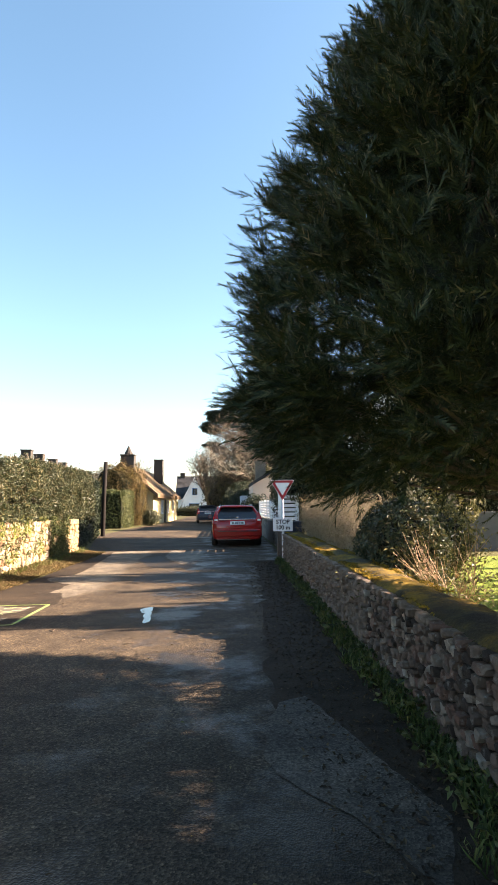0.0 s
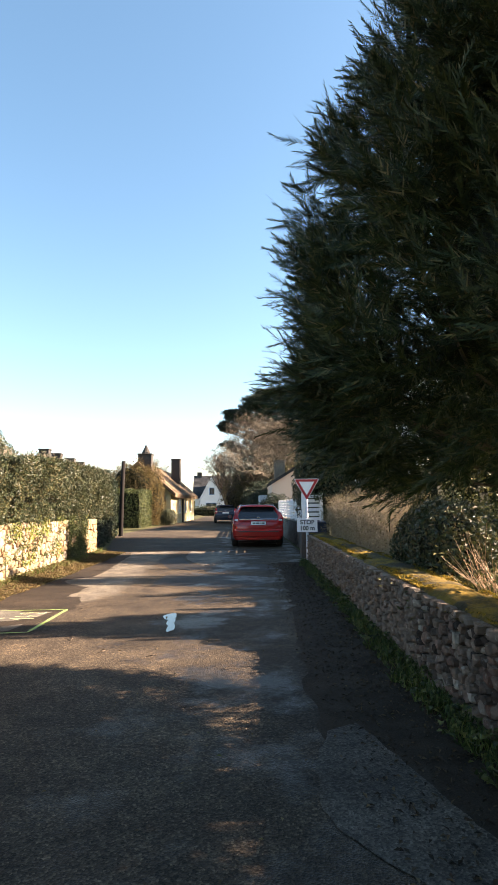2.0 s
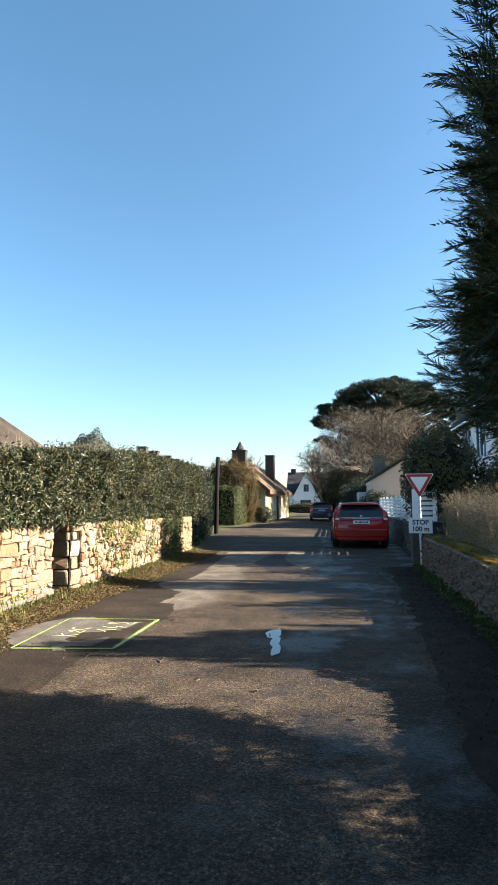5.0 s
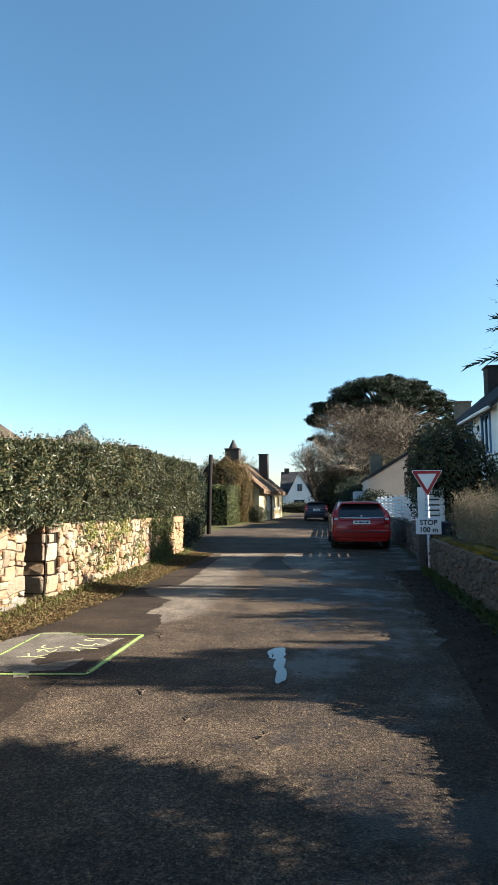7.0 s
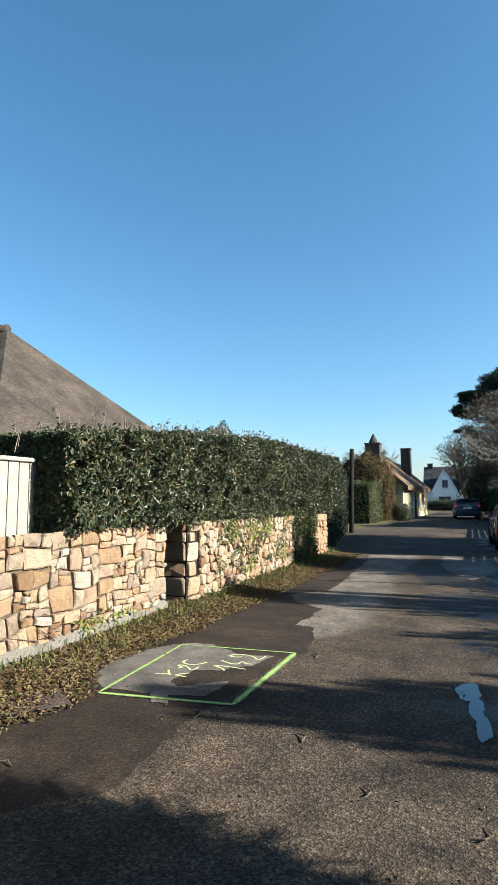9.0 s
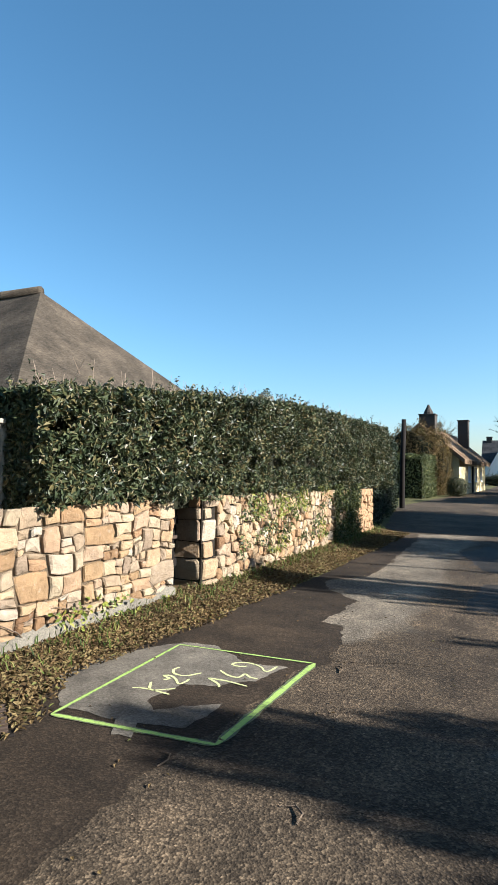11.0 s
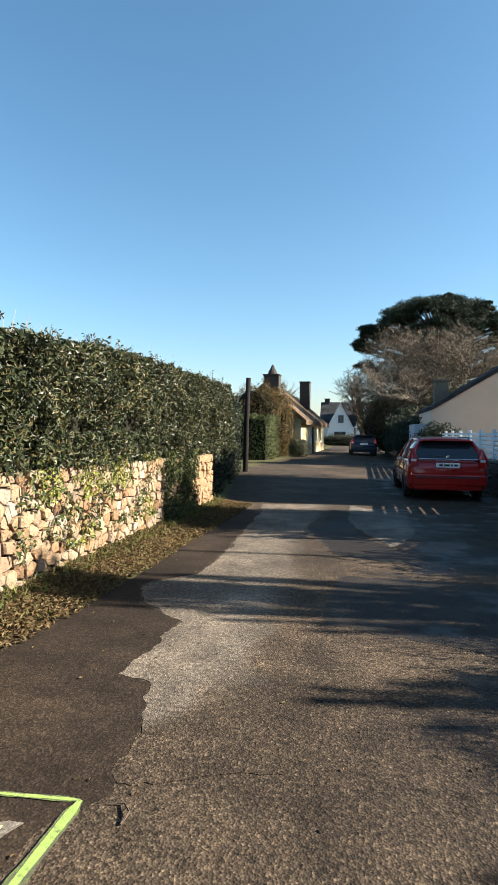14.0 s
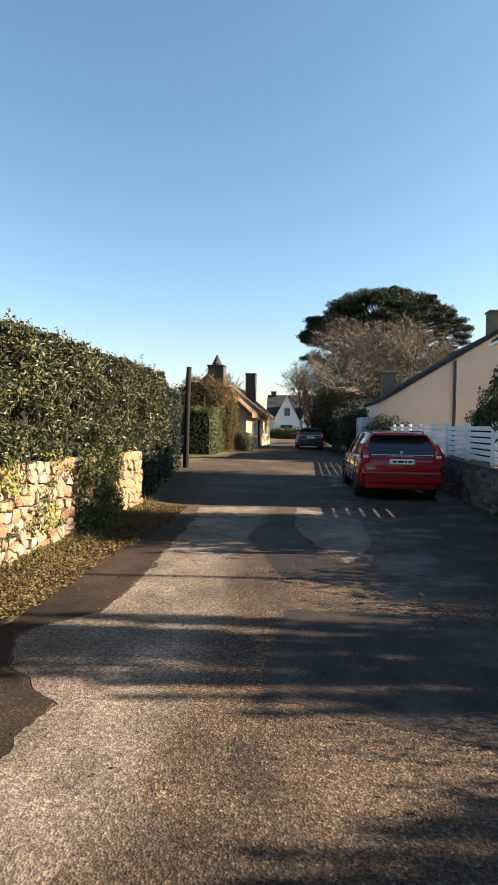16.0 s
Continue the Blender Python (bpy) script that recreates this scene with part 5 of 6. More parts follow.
# the letters K2C 142, each stroke in the road's plane
for letter in (((-2.4, 8.55), (-2.3, 8.58), (-2.12, 8.57)), ((-2.35, 8.69), (-2.31, 8.62), (-2.28, 8.58)), ((-2.26, 8.57), (-2.21, 8.61), (-2.14, 8.67)),
               ((-2.3, 8.76), (-2.28, 8.8), (-2.34, 8.83), (-2.3, 8.85), (-2.23, 8.81), (-2.17, 8.75), (-2.15, 8.79), (-2.15, 8.86)),
               ((-2.34, 9.02), (-2.35, 8.96), (-2.3, 8.9), (-2.21, 8.9), (-2.14, 9.0)),
               ((-1.9, 8.83), (-1.94, 8.88), (-2.05, 8.94)), ((-2.05, 8.94), (-1.91, 8.95), (-1.74, 8.93)),
               ((-2.05, 9.11), (-1.95, 9.05), (-1.87, 9.05), (-1.86, 9.13), (-1.8, 9.09), (-1.74, 9.09)),
               ((-1.92, 9.28), (-1.96, 9.25), (-2.03, 9.26), (-2.02, 9.31), (-1.94, 9.35), (-1.83, 9.32), (-1.76, 9.25), (-1.73, 9.28), (-1.72, 9.38))):
    stroke("painted_letter", bent(letter), 0.0095, TEXT_PAINT, marking, letter[0][0])

# iron drain grate by the verge
grate = thing("drain_grate", "rusty iron drain grate half covered with leaves", "drain", at=(-2.87, 7.62, 0.012), rz=52)
part("frame", boxed(-0.28, 0.28, -0.22, 0.22, -0.01, 0.004, 0.003), DARK_WOOD, grate)
for k in range(9):
    part("bar", boxed(-0.25, 0.25, -0.19 + k * 0.045, -0.165 + k * 0.045, 0.004, 0.018, 0.003), RUST, grate)
# twigs on the road
rr = random.Random(9)
for tx, ty in ((-1.28, 9.48), (-1.67, 7.81), (-0.49, 7.16), (-2.28, 6.84), (0.03, 7.02), (-0.9, 7.7)):
    a = rr.uniform(0, 3)
    ob = thing("fallen_twig", "small bent dry twig lying on the asphalt", "twig", "twigs on the road", (tx, ty, 0.006))
    piece("stem", *tube([(0, 0, 0), (0.06 * math.cos(a), 0.06 * math.sin(a), 0.012), (0.11 * math.cos(a + 0.5), 0.12 * math.sin(a + 0.5), 0.006), (0.13 * math.cos(a + 1), 0.15 * math.sin(a + 1), 0.002)], [0.004, 0.005, 0.004, 0.002], 5), BARK, ob)

# ---- shrubs along the garden wall ----


def twiggy_shrub(label, at, half, height, seed):
    """A clipped leafless hedge plant: many fine rising twigs with some withered leaves."""
    rng = np.random.default_rng(seed)
    ob = thing("bare_hedge_shrub", label, "shrub", "", at)
    n = int(560 * half[1])
    foot = np.stack([rng.uniform(-1, 1, n) * half[0] * 0.8, rng.uniform(-1, 1, n) * half[1] * 0.95, 0 * rng.random(n)], 1)
    ch, leaves = [], []
    for k, p in enumerate(foot):
        hgt = height * rng.uniform(0.75, 1.06) - 0.12 * (p[0] / half[0]) ** 2
        tip = p + np.array([rng.normal(0, 0.13), rng.normal(0, 0.18), hgt])
        mid = p + (tip - p) * 0.55 + rng.normal(0, 0.05, 3)
        ch.append(tube([tuple(p), tuple(mid), tuple(tip)], [0.006, 0.0045, 0.002], 3))
        for q in range(3):
            b = mid + (tip - mid) * rng.random()
            e = b + rng.normal(0, 0.1, 3) + np.array([0.05 * np.sign(p[0]), 0, 0.09])
            ch.append(tube([tuple(b), tuple(e)], [0.0035, 0.0015], 3))
            leaves.append(e + rng.normal(0, 0.035, (4, 3)))
    tagged(piece("twig_growth", *join(ch), TWIG_STRAW, ob), kind="stuff")
    c = np.concatenate(leaves)
    foliage("withered_leaves", c, rng.normal(0, 1, c.shape), 0.042, 0.019, BROWN_LEAF, ob, rng)
    return ob


twiggy_shrub("pale brown withered twiggy hedge shrub behind the wall", (3.6, 12.5, 0), (0.38, 2.3), 1.52, 201)
twiggy_shrub("pale brown withered twiggy hedge shrub behind the wall", (3.6, 15.6, 0), (0.38, 1.0), 1.56, 202)
shrub("dark_bush", "glossy dark green rounded bush behind the mossy wall", "shrub", (3.5, 8.5, 0.85), (0.52, 1.3, 0.68), 12000, 0.075, HEDGE_LEAF, 203, lump=0.12)
shrub("olive_bush", "sunlit olive-brown leafy bush behind the wall", "shrub", (4.5, 10.0, 0.85), (0.45, 1.3, 0.7), 5000, 0.065, OLIVE_LEAF, 204)
leggy = thing("leggy_shrub", "sparse reddish-twigged shrub leaning over the wall", "shrub", at=(3.3, 6.5, 0.0))
rr = random.Random(12)
ch, tips = [], []
for i in range(15):
    a, r = rr.uniform(0, 6.28), rr.uniform(0.3, 0.75)
    p1 = (rr.uniform(-.15, .15), rr.uniform(-.3, .3), 0.3)
    p3 = (math.cos(a) * r * 0.7, math.sin(a) * r * 1.1, rr.uniform(0.7, 1.25))
    p2 = tuple((u + w) / 2 + rr.uniform(-0.08, 0.08) for u, w in zip(p1, p3))
    ch.append(tube([(p1[0], p1[1], -0.02), p1, p2, p3], [0.007, 0.006, 0.004, 0.0015], 4))
    for k in range(5):
        q = tuple(u + rr.uniform(-0.2, 0.2) for u in p3)
        ch.append(tube([p2, q], [0.004, 0.0015], 3))
        tips.append(q)
tagged(piece("twig_growth", *join(ch), TWIG_RED, leggy), kind="stuff")
rng = np.random.default_rng(13)
c = np.repeat(np.array(tips), 5, 0) + rng.normal(0, 0.07, (len(tips) * 5, 3))
low = np.stack([rng.normal(0, 0.35, 1400), rng.normal(0, 0.4, 1400), 0.25 + 0.5 * rng.random(1400)], 1)
foliage("foliage", np.concatenate([c, low]), np.tile([0, 0, 1.0], (len(c) + 1400, 1)), 0.05, 0.026, OLIVE_LEAF, leggy, rng)
shrub("camellia", "large dark glossy evergreen shrub with pale leaf glints", "shrub", (3.5, 18.1, 2.1), (1.0, 1.1, 1.4), 12000, 0.11, HEDGE_LEAF, 205)
shrub("laurel", "broad dark evergreen laurel in front of a white house", "shrub", (5.1, 17.6, 1.45), (1.1, 1.3, 1.25), 9000, 0.11, HEDGE_LEAF, 206)
shrub("laurel", "broad dark evergreen laurel in front of a white house", "shrub", (7.0, 16.6, 1.7), (1.3, 1.2, 1.6), 7000, 0.11, OLIVE_LEAF, 207)
shrub("climbing_shrub", "dark shrub with upright shoots beside a cream wall", "shrub", (3.75, 22.6, 1.5), (0.45, 0.6, 0.95), 3500, 0.08, IVY_LEAF, 208)


def leafy_tree(name, label, at, height, crown, n, leaf, mat, seed, trunk=0.16, tight=0.17, k=46):
    """A broadleaf tree: trunk, limbs, and a crown of leaf clumps with gaps."""
    rng = np.random.default_rng(seed)
    ob = thing(name, label, "tree", at=at)
    cz = height - crown[2]
    piece("trunk", *tube([(0, 0, -0.05), (0.06, 0.03, cz * 0.5), (0.02, -0.04, cz), (0.1, 0, height - crown[2] * 0.6)], [trunk, trunk * 0.75, trunk * 0.5, trunk * 0.15], 8), BARK, ob, "", True)
    ch, cs, ns = [], [], []
    for i in range(k):
        d = rng.normal(0, 1, 3)
        d /= np.linalg.norm(d)
        p = d * np.array(crown) * rng.uniform(0.45, 0.95) + np.array([0, 0, cz])
        ch.append(tube([(0, 0, cz * 0.75), tuple(p * np.array([0.5, 0.5, 0.75]) + np.array([0, 0, cz * 0.15])), tuple(p)], [trunk * 0.3, trunk * 0.2, 0.01], 4))
        m = n // k
        off = rng.normal(0, 1, (m, 3)) * np.array(crown) * tight
        cs.append(p + off)
        ns.append(unit(off + 1e-3) + np.array([0, 0, 0.5]))
    tagged(piece("branchwork", *join(ch), BARK, ob), kind="stuff")
    foliage("crown", np.concatenate(cs), np.concatenate(ns), leaf, leaf * 0.5, mat, ob, rng)
    return ob


def shadow_tree(label, at, height, prof, n, seed):
    """An unseen conifer added for its shadow: many thin branches, each dressed along its length with short leaves; prof
    gives radius by share of height.
    """
    rng = np.random.default_rng(seed)
    ob = thing("garden_tree", label, "tree", at=at)
    piece("trunk", *tube([(0, 0, -0.05), (0.05, 0.03, height * 0.4), (0, 0, height * 0.95)], [0.16, 0.12, 0.02], 8), BARK, ob, "", True)
    fr, rs = zip(*prof)
    ch, cs, ns = [], [], []
    for i in range(n):
        f = fr[0] + (1 - fr[0]) * rng.random() ** 0.8
        r = np.interp(f, fr, rs) * rng.random() ** 0.6
        a = rng.uniform(0, 6.28)
        out = np.array([math.cos(a), math.sin(a), 0])
        ln = rng.uniform(0.6, 1.25)
        p2 = out * r + np.array([0, 0, height * f])
        p1 = p2 - np.array([0, 0, ln]) - out * 0.12
        p0 = np.array([0, 0, p1[2] - 0.35 * r])
        ch.append(tube([tuple(p0), tuple(p1), tuple(p2)], [0.02, 0.013, 0.003], 4))
        m = int(115 * ln)
        t = rng.random(m)[:, None]
        cs.append(p1 + (p2 - p1) * t + rng.normal(0, 1, (m, 3)) * np.array([0.045, 0.03, 0.03]) * (1.15 - 0.7 * t))
        ns.append(rng.normal(0, 0.8, (m, 3)))
    tagged(piece("branchwork", *join(ch), BARK, ob), kind="stuff")
    foliage("crown", np.concatenate(cs), np.concatenate(ns), 0.15, 0.05, HEDGE_LEAF, ob, rng)
    return ob


leafy_tree("garden_tree", "dark evergreen garden tree behind the wall", (7.8, 17.6, 0), 6.4, (1.9, 1.25, 2.2), 12000, 0.14, HEDGE_LEAF, 301)
# unseen trees, added to throw streaked bands of shadow across the road
shadow_tree("unseen rounded evergreen tree added to shade the road", (11.0, 9.35, 0), 6.55, [(0.5, 1.6), (0.75, 1.35), (0.9, 0.7), (1.0, 0.1)], 230, 311)
shadow_tree("unseen slender sparse evergreen tree added to shade the road", (11.0, 11.85, 0), 5.75, [(0.45, 0.95), (0.8, 0.8), (0.92, 0.6), (1.0, 0.2)], 38, 312)
shadow_tree("unseen tall feathery evergreen tree added to shade the road", (11.0, 13.75, 0), 7.4, [(0.5, 1.2), (0.7, 1.1), (0.9, 0.85), (1.0, 0.2)], 105, 313)
shadow_tree("unseen tall feathery evergreen tree added to shade the road", (11.5, 4.2, 0), 8.6, [(0.35, 1.7), (0.6, 1.5), (0.85, 0.9), (1.0, 0.2)], 130, 314)
# unseen upright, added to draw one thin line of shadow over the road
shadow_stem = thing("young_tree", "unseen tall thin upright added for its line of shadow", "tree", at=(10.5, 15.55, 0.0))
piece("trunk", *tube([(0, 0, -0.05), (0.03, 0.02, 3.0), (0.0, -0.03, 5.0), (0.05, 0.0, 6.6)], [0.06, 0.05, 0.04, 0.03], 7), BARK, shadow_stem, "", True)
# unseen tree, added to keep sun off the hedge across the road
leafy_tree("garden_tree", "tall evergreen tree added behind the white house to shade the hedge", (11.5, 25.8, 0), 10.5, (2.8, 3.4, 3.0), 11000, 0.2, HEDGE_LEAF, 304)
stake = thing("young_tree", "thin leaning trunk of a young tree on the lawn", "tree", at=(6.6, 12.0, 0.0))
piece("trunk", *tube([(0, 0, -0.05), (0.15, 0.0, 0.5), (0.4, 0.1, 1.3), (0.7, 0.1, 2.2)], [0.07, 0.06, 0.05, 0.03], 8), BARK, stake, "", True)

shrub("garden_shrub", "dark leafy evergreen shrub behind the withered hedge", "shrub", (5.2, 15.0, 1.25), (1.0, 1.1, 1.45), 4200, 0.1, HEDGE_LEAF, 205)
shrub("garden_shrub", "dark evergreen shrub before the white house", "shrub", (9.6, 19.6, 1.5), (2.3, 0.7, 1.75), 7000, 0.13, HEDGE_LEAF, 206)
wall_garden = tagged(part("wall_garden", boxed(6.0, 26.0, 18.2, 18.45, -0.02, 1.2), plain("grey_block", (0.1, 0.105, 0.12), 0.9, vary=0.2)), kind="structure")

# ---- houses ----


def gable_house(name, label, at, rz, w, l, eave, ridge, wall_mat, roof_mat, over=0.25, thick=0.16, group=""):
    """A house whose ridge runs along its own y; x in -w/2..w/2, y in 0..l."""
    ob = thing(name, label, "house", group, at, rz)
    h = w / 2
    part("wall", prism([(-h, -0.05), (h, -0.05), (h, eave), (0, ridge - 0.05), (-h, eave)], "y", 0, l), wall_mat, ob)
    s = (ridge - eave) / h
    for sx in (-1, 1):
        e = sx * (h + over)
        ze = eave - s * over
        part("roof", prism([(0, ridge), (e, ze), (e, ze + thick), (0, ridge + thick)], "y", -over, l + over), roof_mat, ob)
    return ob


def chimney(parent, x0, x1, y0, y1, z0, z1, mat=CHIMNEY_STONE, pots=1):
    st = part("chimney", boxed(x0, x1, y0, y1, z0, z1, 0.02), mat, parent)
    part("chimney_cap", boxed(x0 - 0.05, x1 + 0.05, y0 - 0.05, y1 + 0.05, z1, z1 + 0.09, 0.015), mat, st)
    for k in range(pots):
        yy = y0 + (y1 - y0) * (k + 0.5) / pots
        piece("chimney_pot", *tube([((x0 + x1) / 2, yy, z1 + 0.09), ((x0 + x1) / 2, yy, z1 + 0.4)], [0.11, 0.09], 10), TERRACOTTA, st)
    return st


def window_on(parent, face, a0, a1, d, z0, z1, frame_mat=WHITE, sign=1):
    """A framed window on a wall: face x or y gives the wall's axis, d its plane, sign the way it looks."""
    def bx(u0, u1, w0, w1, e0, e1, bev=0.0):
        lo, hi = sorted((d + sign * e0, d + sign * e1))
        return boxed(lo, hi, u0, u1, w0, w1, bev) if face == "x" else boxed(u0, u1, lo, hi, w0, w1, bev)
    win = part("window", bx(a0, a1, z0, z1, 0.002, 0.012), GLASS, parent)
    for q in ((a0 - 0.07, a0, z0 - 0.07, z1 + 0.07), (a1, a1 + 0.07, z0 - 0.07, z1 + 0.07), (a0, a1, z1, z1 + 0.07), (a0, a1, z0 - 0.07, z0), ((a0 + a1) / 2 - 0.02, (a0 + a1) / 2 + 0.02, z0, z1)):
        part("frame", bx(*q, 0.0, 0.05, 0.006), frame_mat, win)
    part("sill", bx(a0 - 0.1, a1 + 0.1, z0 - 0.13, z0 - 0.07, 0.0, 0.1, 0.01), WHITE, win)
    return win


# white house with blue-trimmed windows
hb = gable_house("white_house", "white rendered house with slate roof and blue window trim", (8.1, 20.9, 0), 0, 5.0, 6.6, 4.4, 6.5, WHITE_WALL, SLATE)
for a0, z0 in ((0.8, 3.0), (2.9, 3.0), (5.0, 3.0), (0.8, 0.9), (5.0, 0.9)):
    window_on(hb, "x", a0, a0 + 0.85, -2.5, z0, z0 + 1.15, BLUE_PAINT, -1)
part("gutter", boxed(-2.86, -2.76, -0.2, 6.8, 4.18, 4.26, 0.02), WHITE, hb)
chimney(hb, -1.1, -0.4, 5.9, 6.5, 5.4, 6.8, CHIMNEY_STONE, 0)
ant = thing("tv_aerial", "thin metal television aerial on a roof mast", "aerial", at=(8.1, 23.0, 6.52))
piece("mast", *tube([(0, 0, -0.1), (0, 0, 1.0)], [0.015, 0.012], 6), GALV, ant)
piece("boom", *tube([(-0.4, 0, 0.95), (0.4, 0, 0.95)], [0.008, 0.008], 5), GALV, ant)
for k in range(5):
    piece("rod", *tube([(-0.3 + k * 0.15, -0.2, 0.95), (-0.3 + k * 0.15, 0.2, 0.95)], [0.005, 0.005], 4), GALV, ant)

# cream house with a long sloping roof
cr = thing("cream_house", "cream rendered house with a long sloping slate roof", "house", at=(0, 36.0, 0))
part("wall", prism([(2.9, -0.05), (11.5, -0.05), (11.5, 4.7), (8.2, 5.94), (2.9, 2.7)], "y", 0, 6.0), CREAM, cr)
part("roof", prism([(2.88, 2.71), (8.2, 5.98), (8.2, 6.16), (2.84, 2.87)], "y", -0.12, 6.2), SLATE, cr)
part("roof", prism([(8.2, 5.98), (11.8, 4.6), (11.8, 4.78), (8.2, 6.16)], "y", -0.12, 6.2), SLATE, cr)
part("pilaster", boxed(6.35, 6.75, -0.1, 0.0, 0, 4.72), CREAM, cr)
part("drainpipe", boxed(6.22, 6.32, -0.1, -0.01, 0, 4.7, 0.02), PLASTIC, cr, "dark drainpipe")
chimney(cr, 3.1, 3.75, 0.6, 1.3, 1.5, 4.15, CEMENT, 0)
chimney(cr, 7.9, 8.7, 0.3, 1.0, 5.4, 7.0, CEMENT, 0)
part("annexe_wall", boxed(2.2, 2.88, 0.8, 4.0, 0, 2.05), GREY_BLUE, cr, "grey-blue annexe")

# thatched cottage along the road
tc = gable_house("thatched_cottage", "yellow limewashed cottage with a brown thatched roof", (-6.8, 45.0, 0), -2, 5.0, 15.0, 2.4, 4.5, YELLOW_WALL, THATCH_BROWN, 0.4, 0.3)
chimney(tc, -0.1, 0.95, 0.1, 0.9, 3.8, 5.35, CHIMNEY_STONE, 0)
piece("chimney_cowl", *tube([(0.45, 0.5, 5.44), (0.45, 0.5, 5.55), (0.45, 0.5, 5.9), (0.45, 0.5, 6.1)], [0.32, 0.32, 0.14, 0.06], 10), CHIMNEY_STONE, tc, "stone cowl on the chimney")
chimney(tc, 1.0, 1.8, 9.6, 10.4, 3.5, 5.7, CHIMNEY_STONE, 0)
for a0 in (4.2, 8.0, 11.5):
    window_on(tc, "x", a0, a0 + 0.9, 2.5, 0.9, 1.9, WHITE, 1)
part("door", boxed(2.5, 2.55, 6.2, 7.1, 0, 2.0, 0.01), DARK_WOOD, tc)

# grey thatched house behind the hedge
gh = thing("grey_thatched_house", "house with a broad grey thatched hipped roof", "house", at=(0, 0, 0))
part("wall", boxed(-21.2, -10.0, 14.0, 22.5, -0.05, 3.2), WHITE_WALL, gh)
hv = [(-21.2, 13.4, 3.0), (-9.2, 13.4, 2.9), (-9.2, 23, 2.9), (-21.2, 23, 3.0), (-19.3, 18.0, 6.8), (-13.5, 18.0, 6.85),
      (-21.2, 13.4, 2.6), (-9.2, 13.4, 2.5), (-9.2, 23, 2.5), (-21.2, 23, 2.6)]
roof = piece("roof", hv, [[0, 1, 5, 4], [1, 2, 5], [2, 3, 4, 5], [3, 0, 4], [0, 6, 7, 1], [1, 7, 8, 2], [2, 8, 9, 3], [3, 9, 6, 0], [6, 9, 8, 7]], THATCH_GREY, gh)
piece("ridge_cap", *tube([(-19.3, 18, 6.85), (-16.6, 18, 6.93), (-13.5, 18, 6.87)], [0.16, 0.17, 0.15], 8), THATCH_GREY, gh, "rolled thatch ridge", True)

# far white house with gables
fw = thing("far_white_house", "white gabled house with dark slate roof far down the lane", "house", at=(0, 85, 0))
part("wall", boxed(-5.6, 2.2, 0.0, 6.0, -0.05, 2.6), WHITE_WALL, fw)
part("roof", prism([(-0.3, 2.4), (3.0, 5.9), (6.3, 2.4)], "x", -6.0, 2.4), SLATE, fw)
for gx, gw, gz in ((-3.1, 1.75, 5.5), (0.1, 1.4, 5.2)):
    g = part("gable", prism([(gx - gw, 0), (gx + gw, 0), (gx + gw, 2.2), (gx, gz), (gx - gw, 2.2)], "y", -1.0, 1.5), WHITE_WALL, fw)
    for sx in (-1, 1):
        part("gable_roof", prism([(gx, gz), (gx + sx * (gw + 0.25), 1.75), (gx + sx * (gw + 0.25), 1.95), (gx, gz + 0.2)], "y", -1.15, 1.5), WHITE if sx < 0 else SLATE, fw)
window_on(fw, "y", -3.4, -2.8, -1.0, 3.0, 3.9, BLUE_PAINT, -1)
window_on(fw, "y", -3.9, -2.5, -1.0, 0.6, 1.7, BLUE_PAINT, -1)
window_on(fw, "y", -0.4, 0.5, -1.0, 0.8, 1.9, BLUE_PAINT, -1)
chimney(fw, -5.5, -4.8, 2.7, 3.3, 5.3, 6.3, CHIMNEY_STONE, 0)

# roofs and chimneys beyond the hedge
fr = gable_house("far_cottage", "low stone cottage with slate roof beyond the hedge", (-15.0, 47.0, 0), 4, 6.0, 16.0, 2.5, 4.9, WHITE_WALL, SLATE)
for a in (0.6, 4.6, 10.0, 14.5):
    chimney(fr, -0.35, 0.45, a, a + 0.8, 4.4, 6.0, CHIMNEY_STONE, 0)

# ---- hedges, ivy and trees down the lane ----
ivw = thing("ivy_wall", "old wall thickly overgrown with sunlit ivy", "wall")
rng = np.random.default_rng(91)
c, nrm = block_leaves(-9.0, -5.35, 38.2, 42.2, 2.5, 9000, rng)
foliage("foliage", c, nrm, 0.13, 0.08, IVY_LEAF, ivw, rng)
part("painted_shade_core", boxed(-8.8, -5.6, 38.5, 42.0, 0, 2.25), SHADE_CORE, ivw)
shrub("climber_bush", "tangled brownish climber against the thatched cottage", "shrub", (-7.2, 43.8, 2.0), (2.3, 1.0, 2.75), 14000, 0.13, RUSSET_LEAF, 401)
shrub("climber_bush", "olive climber covering the cottage gable", "shrub", (-5.6, 44.4, 2.1), (0.9, 0.8, 2.5), 7000, 0.12, RUSSET_LEAF, 402)
shrub("round_bush", "dark clipped round bush before the cottage", "shrub", (-4.25, 43.2, 0.55), (0.62, 0.62, 0.66), 3500, 0.1, HEDGE_LEAF, 403)
shrub("far_bush", "dark rounded evergreen rising behind the hedge", "shrub", (-10.0, 26.5, 2.4), (1.2, 1.2, 2.2), 12000, 0.12, HEDGE_LEAF, 404, depth=0.2, lump=0.12)
shrub("lane_hedge", "tall dark evergreen hedge beside the lane", "hedge", (2.7, 44.5, 1.3), (1.7, 5.0, 1.9), 10000, 0.16, PINE_LEAF, 405)
shrub("lane_hedge", "dark clipped hedge before the cream house", "hedge", (3.0, 34.4, 0.95), (1.1, 0.7, 1.15), 6000, 0.11, PINE_LEAF, 406)
shrub("lane_bush", "olive bush under the bare tree", "shrub", (1.6, 52.0, 2.3), (2.3, 2.3, 2.6), 7000, 0.18, OLIVE_LEAF, 407)
